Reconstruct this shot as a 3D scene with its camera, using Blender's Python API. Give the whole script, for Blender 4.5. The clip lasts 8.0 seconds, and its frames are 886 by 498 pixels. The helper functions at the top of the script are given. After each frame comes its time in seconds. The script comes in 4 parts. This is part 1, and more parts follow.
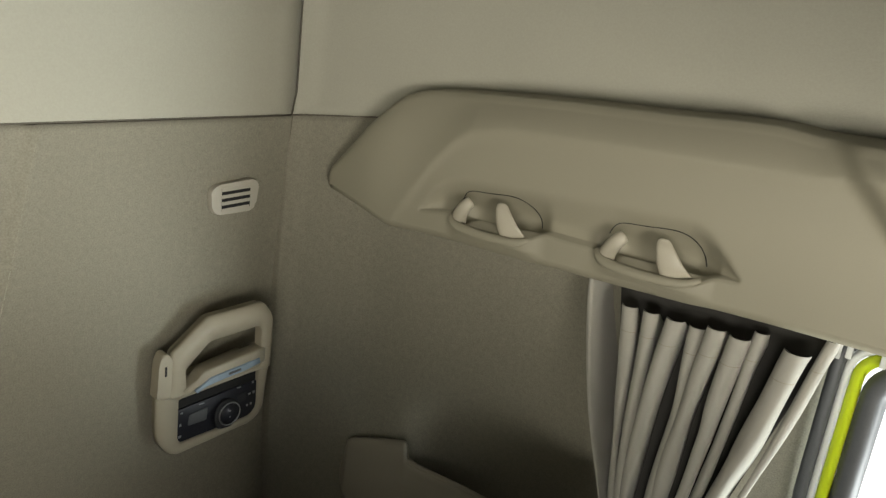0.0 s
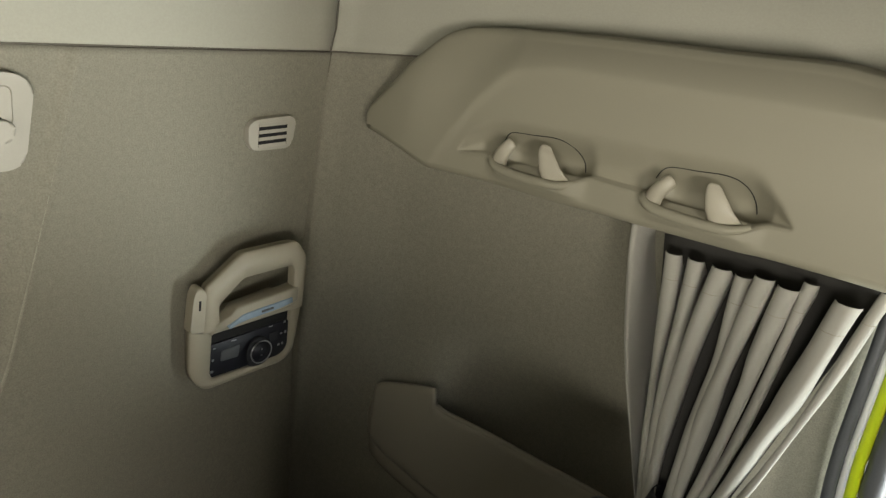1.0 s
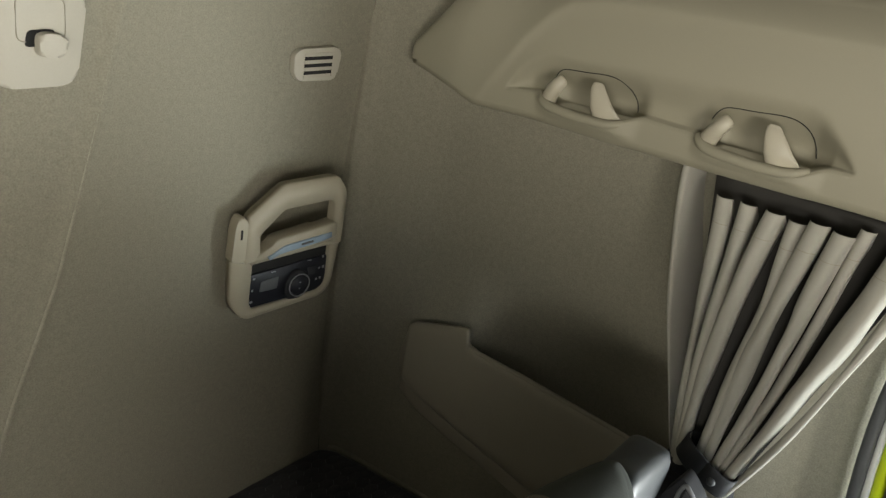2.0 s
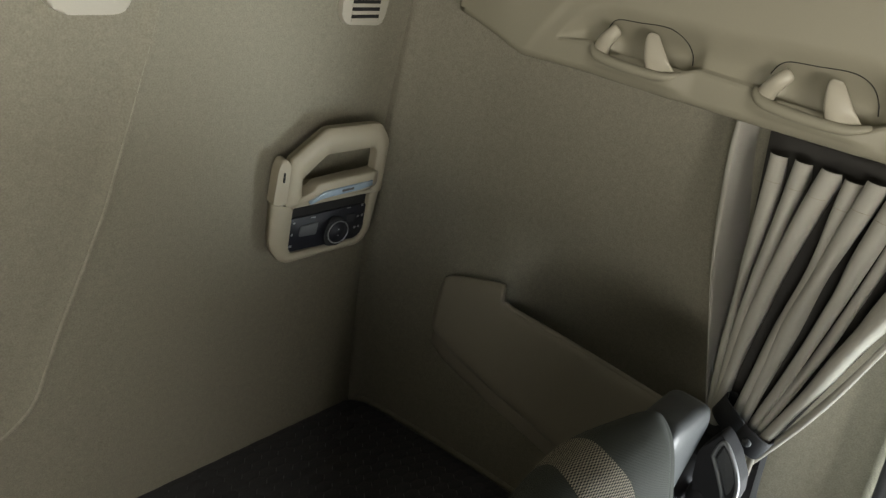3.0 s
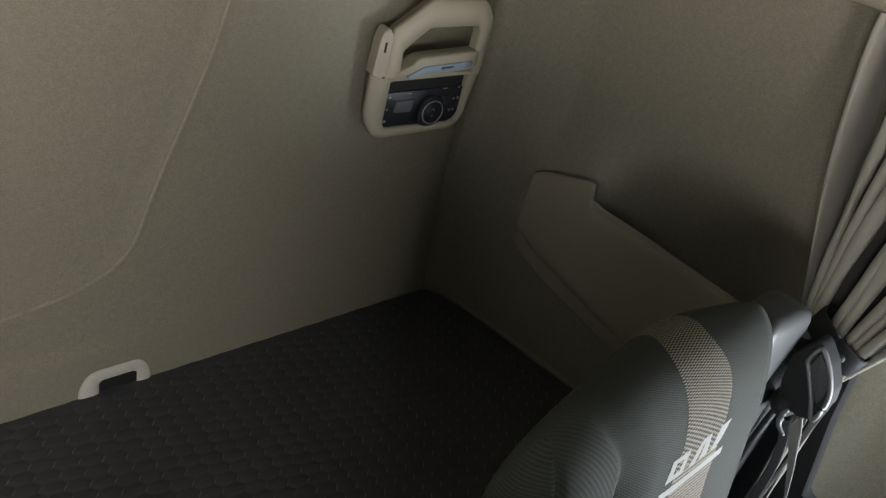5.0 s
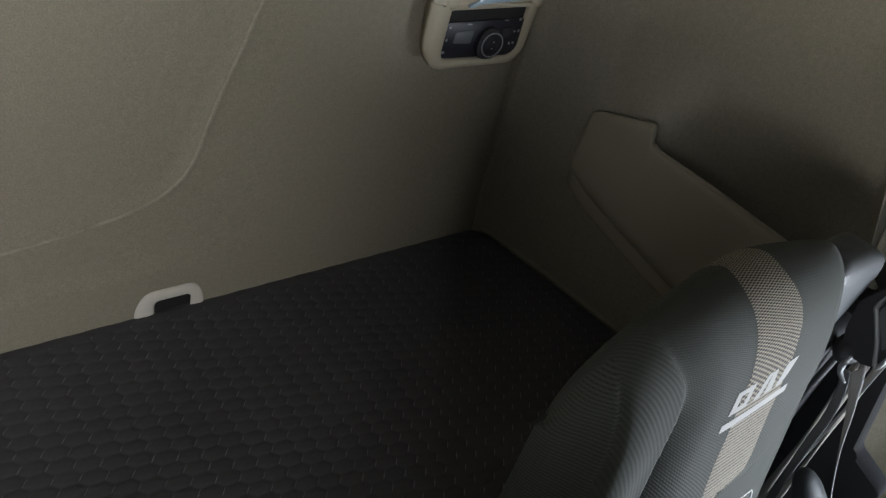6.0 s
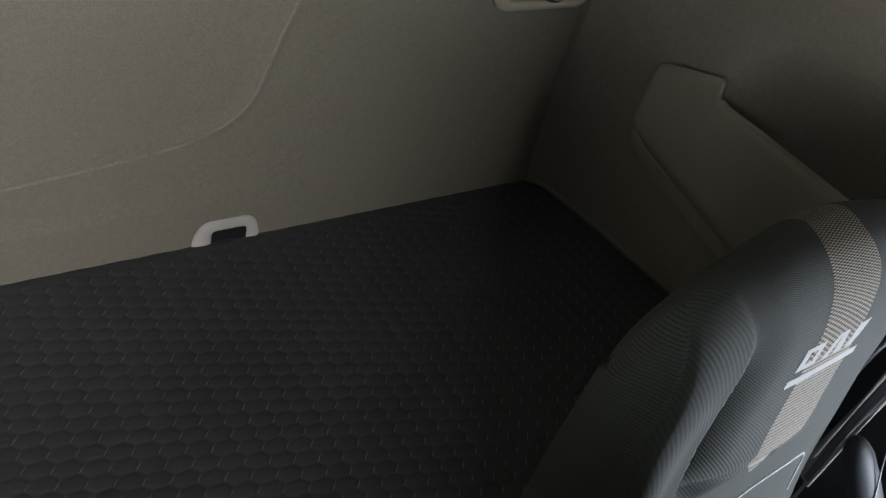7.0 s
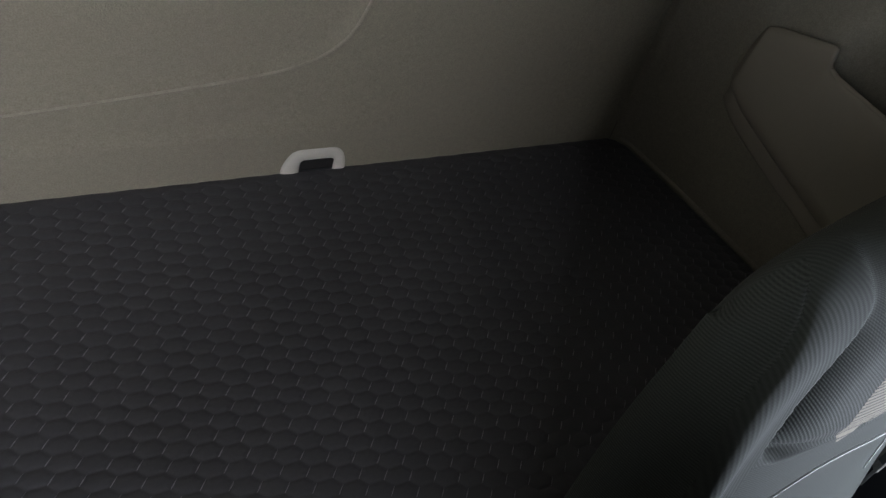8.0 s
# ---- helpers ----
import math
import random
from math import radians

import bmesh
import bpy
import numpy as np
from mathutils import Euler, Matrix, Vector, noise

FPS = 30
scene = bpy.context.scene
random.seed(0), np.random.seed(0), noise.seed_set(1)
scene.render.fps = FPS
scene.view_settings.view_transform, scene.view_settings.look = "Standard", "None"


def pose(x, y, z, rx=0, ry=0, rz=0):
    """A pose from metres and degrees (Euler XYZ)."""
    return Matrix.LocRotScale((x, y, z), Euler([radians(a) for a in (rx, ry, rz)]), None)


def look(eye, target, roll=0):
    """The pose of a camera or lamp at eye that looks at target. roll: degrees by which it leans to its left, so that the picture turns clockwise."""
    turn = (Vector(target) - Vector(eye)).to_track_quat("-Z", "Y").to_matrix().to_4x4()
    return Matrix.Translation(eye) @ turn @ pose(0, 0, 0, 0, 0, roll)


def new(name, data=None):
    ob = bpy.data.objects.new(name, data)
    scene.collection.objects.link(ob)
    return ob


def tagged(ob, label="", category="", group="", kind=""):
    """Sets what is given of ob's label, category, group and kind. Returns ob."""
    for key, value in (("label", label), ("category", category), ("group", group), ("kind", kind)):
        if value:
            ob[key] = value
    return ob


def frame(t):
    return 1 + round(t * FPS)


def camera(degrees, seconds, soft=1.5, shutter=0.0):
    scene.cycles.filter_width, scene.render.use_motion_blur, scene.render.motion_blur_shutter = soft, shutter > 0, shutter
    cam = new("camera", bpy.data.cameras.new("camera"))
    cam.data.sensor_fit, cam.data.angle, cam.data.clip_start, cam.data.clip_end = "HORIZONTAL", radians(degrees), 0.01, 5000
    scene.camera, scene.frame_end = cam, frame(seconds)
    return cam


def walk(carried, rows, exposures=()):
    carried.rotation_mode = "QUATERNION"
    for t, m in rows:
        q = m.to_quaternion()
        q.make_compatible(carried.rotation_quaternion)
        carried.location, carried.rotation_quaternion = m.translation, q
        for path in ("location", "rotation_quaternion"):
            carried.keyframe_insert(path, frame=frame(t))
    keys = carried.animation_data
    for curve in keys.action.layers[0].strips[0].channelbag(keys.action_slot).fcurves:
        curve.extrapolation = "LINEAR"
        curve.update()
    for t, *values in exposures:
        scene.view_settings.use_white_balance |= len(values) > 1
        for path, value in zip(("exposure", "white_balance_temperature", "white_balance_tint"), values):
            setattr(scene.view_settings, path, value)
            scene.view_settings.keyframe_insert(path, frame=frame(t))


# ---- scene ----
cam = camera(60.8, 8.0, soft=1.4)
PATH = [
    (0, (-0.983, -0.991, 1.986), (0.629, 0.05, 1.422), 7.2),
    (0.5, (-0.984, -0.983, 1.968), (0.599, 0.075, 1.357), 7.8),
    (1, (-0.987, -0.97, 1.943), (0.574, 0.091, 1.283), 8.7),
    (1.5, (-0.996, -0.958, 1.921), (0.539, 0.104, 1.201), 9.7),
    (3, (-1.031, -0.934, 1.864), (0.426, 0.143, 1.016), 12.4),
    (3.5, (-1.036, -0.931, 1.84), (0.389, 0.15, 0.946), 13.7),
    (4, (-1.044, -0.929, 1.816), (0.348, 0.156, 0.875), 14.6),
    (4.5, (-1.052, -0.929, 1.802), (0.295, 0.166, 0.809), 15.3),
    (6, (-1.081, -0.925, 1.745), (0.118, 0.172, 0.579), 17.0),
    (6.5, (-1.088, -0.922, 1.731), (0.059, 0.165, 0.505), 17.7),
    (7, (-1.102, -0.918, 1.721), (-0.009, 0.163, 0.442), 18.9),
    (7.5, (-1.123, -0.916, 1.705), (-0.09, 0.162, 0.376), 20.1),
    (8, (-1.149, -0.913, 1.69), (-0.19, 0.162, 0.302), 21.7),
]
EXPOSURES = [(0, 0.05, 7000, 9.5), (3.5, -0.04, 6850, 11), (6.5, -0.15, 6250, 16), (8, -0.18, 6050, 18)]
walk(cam, [(t, look(eye, target, roll)) for t, eye, target, roll in PATH], EXPOSURES)

# ---- world and light ----
world = bpy.data.worlds.new("world")
scene.world = world
world.use_nodes = True
wn = world.node_tree
sky = wn.nodes.new("ShaderNodeTexSky")
sky.sky_type = "NISHITA"
sky.sun_disc = False
sky.sun_elevation = radians(50)
sky.sun_rotation = radians(200)
wn.links.new(sky.outputs["Color"], wn.nodes["Background"].inputs["Color"])
wn.nodes["Background"].inputs["Strength"].default_value = 0.12


def window_light(name, width, height, watts, colour, m):
    lamp = bpy.data.lights.new(name, "AREA")
    lamp.shape = "RECTANGLE"
    lamp.size, lamp.size_y, lamp.energy, lamp.color = width, height, watts, colour
    ob = new(name, lamp)
    ob.matrix_world = m
    return ob


# daylight through the windscreen and the open door
window_light("windscreen_daylight", 0.78, 0.42, 65, (1.0, 0.985, 0.93), look((-1.655, -2.22, 1.60), (-1.655, 0, 1.60)))
window_light("door_daylight", 0.45, 0.5, 39, (0.86, 0.95, 1.0), look((0.20, -1.70, 1.00), (-1.0, -1.20, 1.08)))
window_light("far_window_daylight", 0.64, 0.30, 24, (1.0, 0.985, 0.94), look((-2.292, -1.45, 1.70), (0, -1.45, 1.70)))


# ---- materials ----
def mat(name, colour, rough=0.6, metal=0.0, var=0.12, scale=(6, 180), bump=0.0, bump_scale=600, sheen=0.0, spec=0.5, tint=None, coarse=0.5):
    """A surface with variation at two scales and a fine relief."""
    m = bpy.data.materials.new(name)
    m.use_nodes = True
    nt = m.node_tree
    b = nt.nodes["Principled BSDF"]
    b.inputs["Roughness"].default_value, b.inputs["Metallic"].default_value = rough, metal
    b.inputs["Specular IOR Level"].default_value = spec
    if sheen:
        b.inputs["Sheen Weight"].default_value = sheen
        b.inputs["Sheen Roughness"].default_value = 0.5
    co = nt.nodes.new("ShaderNodeTexCoord")
    cols = []
    for s in scale:
        n = nt.nodes.new("ShaderNodeTexNoise")
        n.inputs["Scale"].default_value, n.inputs["Detail"].default_value = s, 4
        nt.links.new(co.outputs["Object"], n.inputs["Vector"])
        cols.append(n)
    add = nt.nodes.new("ShaderNodeMath")
    add.operation = "ADD"
    for k, share in enumerate((coarse, 1 - coarse)):
        weigh = nt.nodes.new("ShaderNodeMath")
        weigh.operation = "MULTIPLY"
        weigh.inputs[1].default_value = 2 * share
        nt.links.new(cols[k].outputs["Fac"], weigh.inputs[0])
        nt.links.new(weigh.outputs[0], add.inputs[k])
    ramp = nt.nodes.new("ShaderNodeValToRGB")
    lo = [c * (1 - var) for c in colour]
    hi = [min(1, c * (1 + var)) for c in (tint or colour)]
    ramp.color_ramp.elements[0].position, ramp.color_ramp.elements[0].color = 0.3, (*lo, 1)
    ramp.color_ramp.elements[1].position, ramp.color_ramp.elements[1].color = 0.7, (*hi, 1)
    half = nt.nodes.new("ShaderNodeMath")
    half.operation = "MULTIPLY"
    half.inputs[1].default_value = 0.5
    nt.links.new(add.outputs[0], half.inputs[0])
    nt.links.new(half.outputs[0], ramp.inputs["Fac"])
    nt.links.new(ramp.outputs["Color"], b.inputs["Base Color"])
    if bump:
        n = nt.nodes.new("ShaderNodeTexNoise")
        n.inputs["Scale"].default_value, n.inputs["Detail"].default_value = bump_scale, 3
        nt.links.new(co.outputs["Object"], n.inputs["Vector"])
        bp = nt.nodes.new("ShaderNodeBump")
        bp.inputs["Strength"].default_value, bp.inputs["Distance"].default_value = bump, 0.001
        nt.links.new(n.outputs["Fac"], bp.inputs["Height"])
        nt.links.new(bp.outputs["Normal"], b.inputs["Normal"])
    return m


def ribbed(name, colour, other, across, period, rough=0.8, bump=0.6, cross=0.0, mask="", dash=0.0, gap=(-0.6, 0.6)):
    """Woven cloth with ribs across the named direction of its surface (0 or 1), and with a cross rib if asked."""
    m = mat(name, colour, rough, var=0.22, scale=(6, 420), sheen=0.04, spec=0.25)
    nt = m.node_tree
    b = nt.nodes["Principled BSDF"]
    co = nt.nodes.new("ShaderNodeTexCoord")
    sep = nt.nodes.new("ShaderNodeSeparateXYZ")
    nt.links.new(co.outputs["UV"], sep.inputs[0])

    def wave(axis, length):
        mul = nt.nodes.new("ShaderNodeMath")
        mul.operation = "MULTIPLY"
        mul.inputs[1].default_value = 2 * math.pi / length
        nt.links.new(sep.outputs[axis], mul.inputs[0])
        sn = nt.nodes.new("ShaderNodeMath")
        sn.operation = "SINE"
        nt.links.new(mul.outputs[0], sn.inputs[0])
        return sn.outputs[0]

    h = wave(across, period)
    if cross:
        mul = nt.nodes.new("ShaderNodeMath")
        mul.operation = "MULTIPLY"
        nt.links.new(h, mul.inputs[0])
        nt.links.new(wave(1 - across, cross), mul.inputs[1])
        h = mul.outputs[0]
    if dash:
        # each rib is broken into short raised threads
        half = nt.nodes.new("ShaderNodeMath")
        half.operation = "MULTIPLY_ADD"
        half.inputs[1].default_value, half.inputs[2].default_value = 0.4, 0.7
        nt.links.new(wave(1 - across, dash), half.inputs[0])
        mul = nt.nodes.new("ShaderNodeMath")
        mul.operation = "MULTIPLY"
        nt.links.new(h, mul.inputs[0])
        nt.links.new(half.outputs[0], mul.inputs[1])
        h = mul.outputs[0]
    ramp = nt.nodes.new("ShaderNodeMapRange")
    ramp.inputs["From Min"].default_value, ramp.inputs["From Max"].default_value = gap
    nt.links.new(h, ramp.inputs["Value"])
    mix = nt.nodes.new("ShaderNodeMix")
    mix.data_type = "RGBA"
    old = b.inputs["Base Color"].links[0].from_socket
    if mask:
        # the weave is plain where the named surface value is 0 and ribbed where it is 1
        at = nt.nodes.new("ShaderNodeAttribute")
        at.attribute_name = mask
        flat = nt.nodes.new("ShaderNodeMix")
        flat.inputs[2].default_value = 0.52
        nt.links.new(at.outputs["Fac"], flat.inputs[0])
        nt.links.new(ramp.outputs[0], flat.inputs[3])
        nt.links.new(flat.outputs[0], mix.inputs[0])
        soft = nt.nodes.new("ShaderNodeMath")
        soft.operation = "MULTIPLY"
        nt.links.new(h, soft.inputs[0])
        nt.links.new(at.outputs["Fac"], soft.inputs[1])
        h = soft.outputs[0]
    else:
        nt.links.new(ramp.outputs[0], mix.inputs[0])
    nt.links.new(old, mix.inputs[6])
    mix.inputs[7].default_value = (*other, 1)
    nt.links.new(mix.outputs[2], b.inputs["Base Color"])
    bp = nt.nodes.new("ShaderNodeBump")
    bp.inputs["Strength"].default_value, bp.inputs["Distance"].default_value = bump, 0.0008
    nt.links.new(h, bp.inputs["Height"])
    nt.links.new(bp.outputs["Normal"], b.inputs["Normal"])
    return m


FELT = mat("wall_felt", (0.225, 0.211, 0.163), 0.95, var=0.19, scale=(110, 420), coarse=0.3, bump=0.7, bump_scale=400, sheen=0.1, spec=0.2)
GROOVE_HIGHLIGHT = mat("groove_highlight", (0.285, 0.267, 0.212), 0.9, var=0.22, scale=(30, 300), bump=0.9, bump_scale=400, spec=0.25)
LINER = mat("headliner_felt", (0.37, 0.36, 0.295), 0.95, var=0.06, scale=(3, 300), bump=0.3, bump_scale=420, sheen=0.1, spec=0.2)
POCKET = mat("pocket_plastic", (0.290, 0.266, 0.210), 0.6, var=0.04, scale=(3, 500), bump=0.2, bump_scale=900, spec=0.3)
HANDLE = mat("handle_plastic", (0.33, 0.298, 0.225), 0.5, var=0.03, scale=(3, 500), bump=0.15, bump_scale=900, spec=0.4)
PLASTIC = mat("beige_plastic", (0.268, 0.250, 0.187), 0.55, var=0.03, scale=(3, 500), bump=0.15, bump_scale=900, spec=0.35)
PLASTIC_LIGHT = mat("light_plastic", (0.40, 0.378, 0.315), 0.5, var=0.03, scale=(4, 500), bump=0.12, bump_scale=900, spec=0.35)
BRACKET = mat("bracket_plastic", (0.55, 0.54, 0.49), 0.5, var=0.05, scale=(9, 500), bump=0.15, bump_scale=900, spec=0.4)
HOOK = mat("hook_plastic", (0.41, 0.38, 0.30), 0.35, var=0.03, scale=(5, 500), bump=0.1, bump_scale=900, spec=0.4)
CURTAIN = mat("curtain_cloth", (0.345, 0.333, 0.288), 0.85, var=0.05, scale=(9, 900), bump=0.25, bump_scale=1600, sheen=0.1, spec=0.25)
# near-black that stands for the shade between the curtain's pleats
PLEAT_SHADE = mat("pleat_shade", (0.04, 0.038, 0.034), 0.9, var=0.1, scale=(9, 700), bump=0.2, bump_scale=1200)
MATTRESS = mat("mattress_cover", (0.041, 0.042, 0.047), 0.55, var=0.22, scale=(5, 500), bump=0.35, bump_scale=1500, sheen=0.15, spec=0.4)
CLOTH = ribbed("seat_ribbed_cloth", (0.0120, 0.0138, 0.0110), (0.0385, 0.0445, 0.0352), 1, 0.0034, bump=0.4, mask="rib", dash=0.0046)
CLOTH_PLAIN = mat("seat_plain_cloth", (0.050, 0.056, 0.062), 0.8, var=0.1, scale=(7, 700), bump=0.4, bump_scale=1500, sheen=0.2)
CLOTH_DARK = mat("seat_dark_cloth", (0.05, 0.055, 0.06), 0.85, var=0.12, scale=(7, 700), bump=0.3, bump_scale=1500, sheen=0.15)
WEAVE = ribbed("seat_tan_weave", (0.24, 0.215, 0.160), (0.010, 0.010, 0.010), 1, 0.0086, cross=0.0088, gap=(-0.35, 0.35))
STRIPE_RIB = ribbed("seat_tan_ribs", (0.23, 0.206, 0.160), (0.012, 0.012, 0.012), 1, 0.0074, gap=(0.5, 0.95))
EDGE_GLINT = mat("edge_glint", (0.17, 0.18, 0.18), 0.6, var=0.08, scale=(9, 700), bump=0.2, bump_scale=1200)
STITCH = mat("stitch_thread", (0.46, 0.46, 0.45), 0.7, var=0.05, scale=(20, 900), bump=0.2)
BLACK = mat("black_plastic", (0.025, 0.026, 0.029), 0.6, spec=0.3, var=0.2, scale=(8, 600), bump=0.15, bump_scale=900)
GLOSS = mat("control_gloss", (0.012, 0.013, 0.018), 0.38, spec=0.3, var=0.1, scale=(8, 300))
GAP = mat("dark_gap", (0.008, 0.008, 0.008), 0.9, var=0.2, scale=(8, 300))
WELD_GLINT = mat("weld_glint", (0.19, 0.19, 0.21), 0.45, var=0.3, scale=(40, 700))
GREY_RUBBER = mat("grey_rubber", (0.075, 0.08, 0.085), 0.5, var=0.12, scale=(8, 400), bump=0.2)
SILVER = mat("satin_metal", (0.25, 0.26, 0.265), 0.45, metal=0.4, var=0.05, scale=(20, 500))
LIME = mat("lime_paint", (0.46, 0.58, 0.02), 0.22, var=0.03, scale=(2, 200), spec=0.6)
PRIMER = mat("pale_paint", (0.55, 0.57, 0.55), 0.35, var=0.04, scale=(3, 200))
ARMREST = mat("armrest_plastic", (0.030, 0.035, 0.037), 0.6, var=0.1, scale=(8, 500), bump=0.15, bump_scale=900, spec=0.3)
SHOULDER = mat("shoulder_plastic", (0.040, 0.045, 0.048), 0.45, var=0.06, scale=(6, 500), bump=0.15, bump_scale=900)
WEBBING = mat("belt_webbing", (0.10, 0.105, 0.11), 0.55, var=0.1, scale=(10, 900), bump=0.3, bump_scale=1500)
WEBBING_PALE = mat("pale_webbing", (0.27, 0.27, 0.262), 0.6, var=0.08, scale=(10, 900), bump=0.3, bump_scale=1500)
LENS = mat("lamp_lens", (0.27, 0.35, 0.43), 0.12, var=0.08, scale=(14, 200), spec=0.7)
MARK = mat("pale_print", (0.24, 0.25, 0.26), 0.5, var=0.05, scale=(20, 500))
EMBROIDERY = mat("white_embroidery", (0.31, 0.308, 0.288), 0.7, var=0.06, scale=(30, 900), bump=0.4, bump_scale=1400)
SHELL = mat("dark_cab_trim", (0.07, 0.068, 0.062), 0.7, var=0.1, scale=(4, 300), bump=0.2)
SEAM = mat("felt_seam", (0.10, 0.088, 0.068), 0.9, var=0.1, scale=(9, 300))
CARPET = mat("floor_mat", (0.03, 0.03, 0.032), 0.9, var=0.25, scale=(8, 400), bump=0.4)
HALL = bpy.data.materials.new("hall_daylight")
HALL.use_nodes = True
HALL.node_tree.nodes["Principled BSDF"].inputs["Emission Color"].default_value = (0.93, 0.97, 1.0, 1)
HALL.node_tree.nodes["Principled BSDF"].inputs["Emission Strength"].default_value = 1.6
ASPHALT = mat("hall_ground", (0.42, 0.42, 0.41), 0.7, var=0.1, scale=(0.8, 20))


# ---- builders ----
def smooth(a, b, v):
    t = min(1.0, max(0.0, (v - a) / (b - a)))
    return t * t * (3 - 2 * t)


def lerp_table(table, v):
    """Value at v of a table of (key, value) pairs in rising order of key."""
    if v <= table[0][0]:
        return table[0][1]
    for (a, p), (b, q) in zip(table, table[1:]):
        if v <= b:
            return p + (q - p) * (v - a) / (b - a)
    return table[-1][1]


def curve_table(table, v):
    """The same, gliding through the values."""
    n = len(table)
    if v <= table[0][0]:
        return table[0][1]
    if v >= table[-1][0]:
        return table[-1][1]
    i = max(k for k in range(n - 1) if table[k][0] <= v)
    (x0, y0), (x1, y1) = table[i], table[i + 1]
    m0 = (y1 - table[i - 1][1]) / (x1 - table[i - 1][0]) if i else (y1 - y0) / (x1 - x0)
    m1 = (table[i + 2][1] - y0) / (table[i + 2][0] - x0) if i + 2 < n else (y1 - y0) / (x1 - x0)
    h = x1 - x0
    t = (v - x0) / h
    return (2 * t**3 - 3 * t**2 + 1) * y0 + (t**3 - 2 * t**2 + t) * h * m0 + (-2 * t**3 + 3 * t**2) * y1 + (t**3 - t**2) * h * m1


def mesh_of(name, verts, faces, material, soft=True):
    me = bpy.data.meshes.new(name)
    me.from_pydata([tuple(v) for v in verts], [], faces)
    me.materials.append(material)
    me.update()
    if soft:
        me.polygons.foreach_set("use_smooth", [True] * len(me.polygons))
    return me


def grid(rows, closed=False):
    """Vertices and faces of a sheet from rows of points; closed joins each row's end to its start."""
    n = len(rows[0])
    verts = [p for row in rows for p in row]
    faces = []
    for i in range(len(rows) - 1):
        for j in range(n if closed else n - 1):
            k = (j + 1) % n
            faces.append((i * n + j, i * n + k, (i + 1) * n + k, (i + 1) * n + j))
    return verts, faces


def plate(rows, back):
    """A sheet with thickness: rows of points, and a vector to its other face, which follows the first."""
    n, m = len(rows[0]), len(rows)
    verts, faces = grid(rows)
    c = len(verts)
    back = Vector(back)
    rim = [j for j in range(n)] + [i * n + n - 1 for i in range(1, m)] + [(m - 1) * n + j for j in range(n - 2, -1, -1)] + [i * n for i in range(m - 2, 0, -1)]
    verts = list(verts) + [Vector(p) + back for p in verts]
    faces += [tuple(c + i for i in reversed(f)) for f in faces]
    for a in range(len(rim)):
        b = (a + 1) % len(rim)
        faces.append((rim[b], rim[a], c + rim[a], c + rim[b]))
    return verts, faces


def part(name, data, material, parent, label="", soft=True):
    """One mesh object under a thing or a part; data is a bmesh or (verts, faces)."""
    if isinstance(data, tuple):
        me = mesh_of(name, *data, material, soft)
    else:
        me = bpy.data.meshes.new(name)
        bmesh.ops.recalc_face_normals(data, faces=data.faces[:])
        data.to_mesh(me)
        data.free()
        me.materials.append(material)
        if soft:
            me.polygons.foreach_set("use_smooth", [True] * len(me.polygons))
            me.set_sharp_from_angle(angle=radians(38))
    ob = new(name, me)
    if parent is not None:
        ob.parent = parent
    if label:
        tagged(ob, label)
    return ob


def thing(name, label, category, at=(0, 0, 0), kind="", group=""):
    ob = new(name)
    ob.empty_display_size = 0.05
    ob.location = at
    return tagged(ob, label, category, group, kind)


def block(lo, hi, bevel=0.004, seg=2):
    bm = bmesh.new()
    bmesh.ops.create_cube(bm, size=1)
    for v in bm.verts:
        v.co = Vector([lo[i] + (v.co[i] + 0.5) * (hi[i] - lo[i]) for i in range(3)])
    if bevel:
        bmesh.ops.bevel(bm, geom=bm.edges[:], offset=bevel, segments=seg, profile=0.6, affect="EDGES")
    return bm


def prism(outline, depth_from, depth_to, axis="y", bevel=0.004, seg=2, taper=0.0):
    """An outline of (a, b) points, pushed along an axis: y takes (x, z), x takes (y, z), z takes (x, y). taper shrinks the far end."""
    bm = bmesh.new()
    ca = sum(p[0] for p in outline) / len(outline)
    cb = sum(p[1] for p in outline) / len(outline)

    def put(a, b, d):
        return {"y": (a, d, b), "x": (d, a, b), "z": (a, b, d)}[axis]

    near = [bm.verts.new(put(a, b, depth_from)) for a, b in outline]
    far = [bm.verts.new(put(ca + (a - ca) * (1 - taper), cb + (b - cb) * (1 - taper), depth_to)) for a, b in outline]
    bm.faces.new(near)
    bm.faces.new(far[::-1])
    n = len(outline)
    rim = []
    for i in range(n):
        f = bm.faces.new((near[i], far[i], far[(i + 1) % n], near[(i + 1) % n]))
    bm.edges.ensure_lookup_table()
    farset = set(far)
    rim = [e for e in bm.edges if e.verts[0] in farset and e.verts[1] in farset]
    if bevel:
        bmesh.ops.bevel(bm, geom=rim, offset=bevel, segments=seg, profile=0.6, affect="EDGES")
    return bm


def round_corners(points, radius, steps=5):
    """A closed outline with its corners rounded; radius is one number or one a corner."""
    out = []
    n = len(points)
    for i in range(n):
        p, a, b = Vector(points[i]), Vector(points[i - 1]), Vector(points[(i + 1) % n])
        r = radius[i] if isinstance(radius, (list, tuple)) else radius
        ra = min(r, (a - p).length * 0.48)
        rb = min(r, (b - p).length * 0.48)
        pa, pb = p + (a - p).normalized() * ra, p + (b - p).normalized() * rb
        for k in range(steps + 1):
            t = k / steps
            out.append(tuple((1 - t) ** 2 * pa + 2 * t * (1 - t) * p + t * t * pb))
    return out


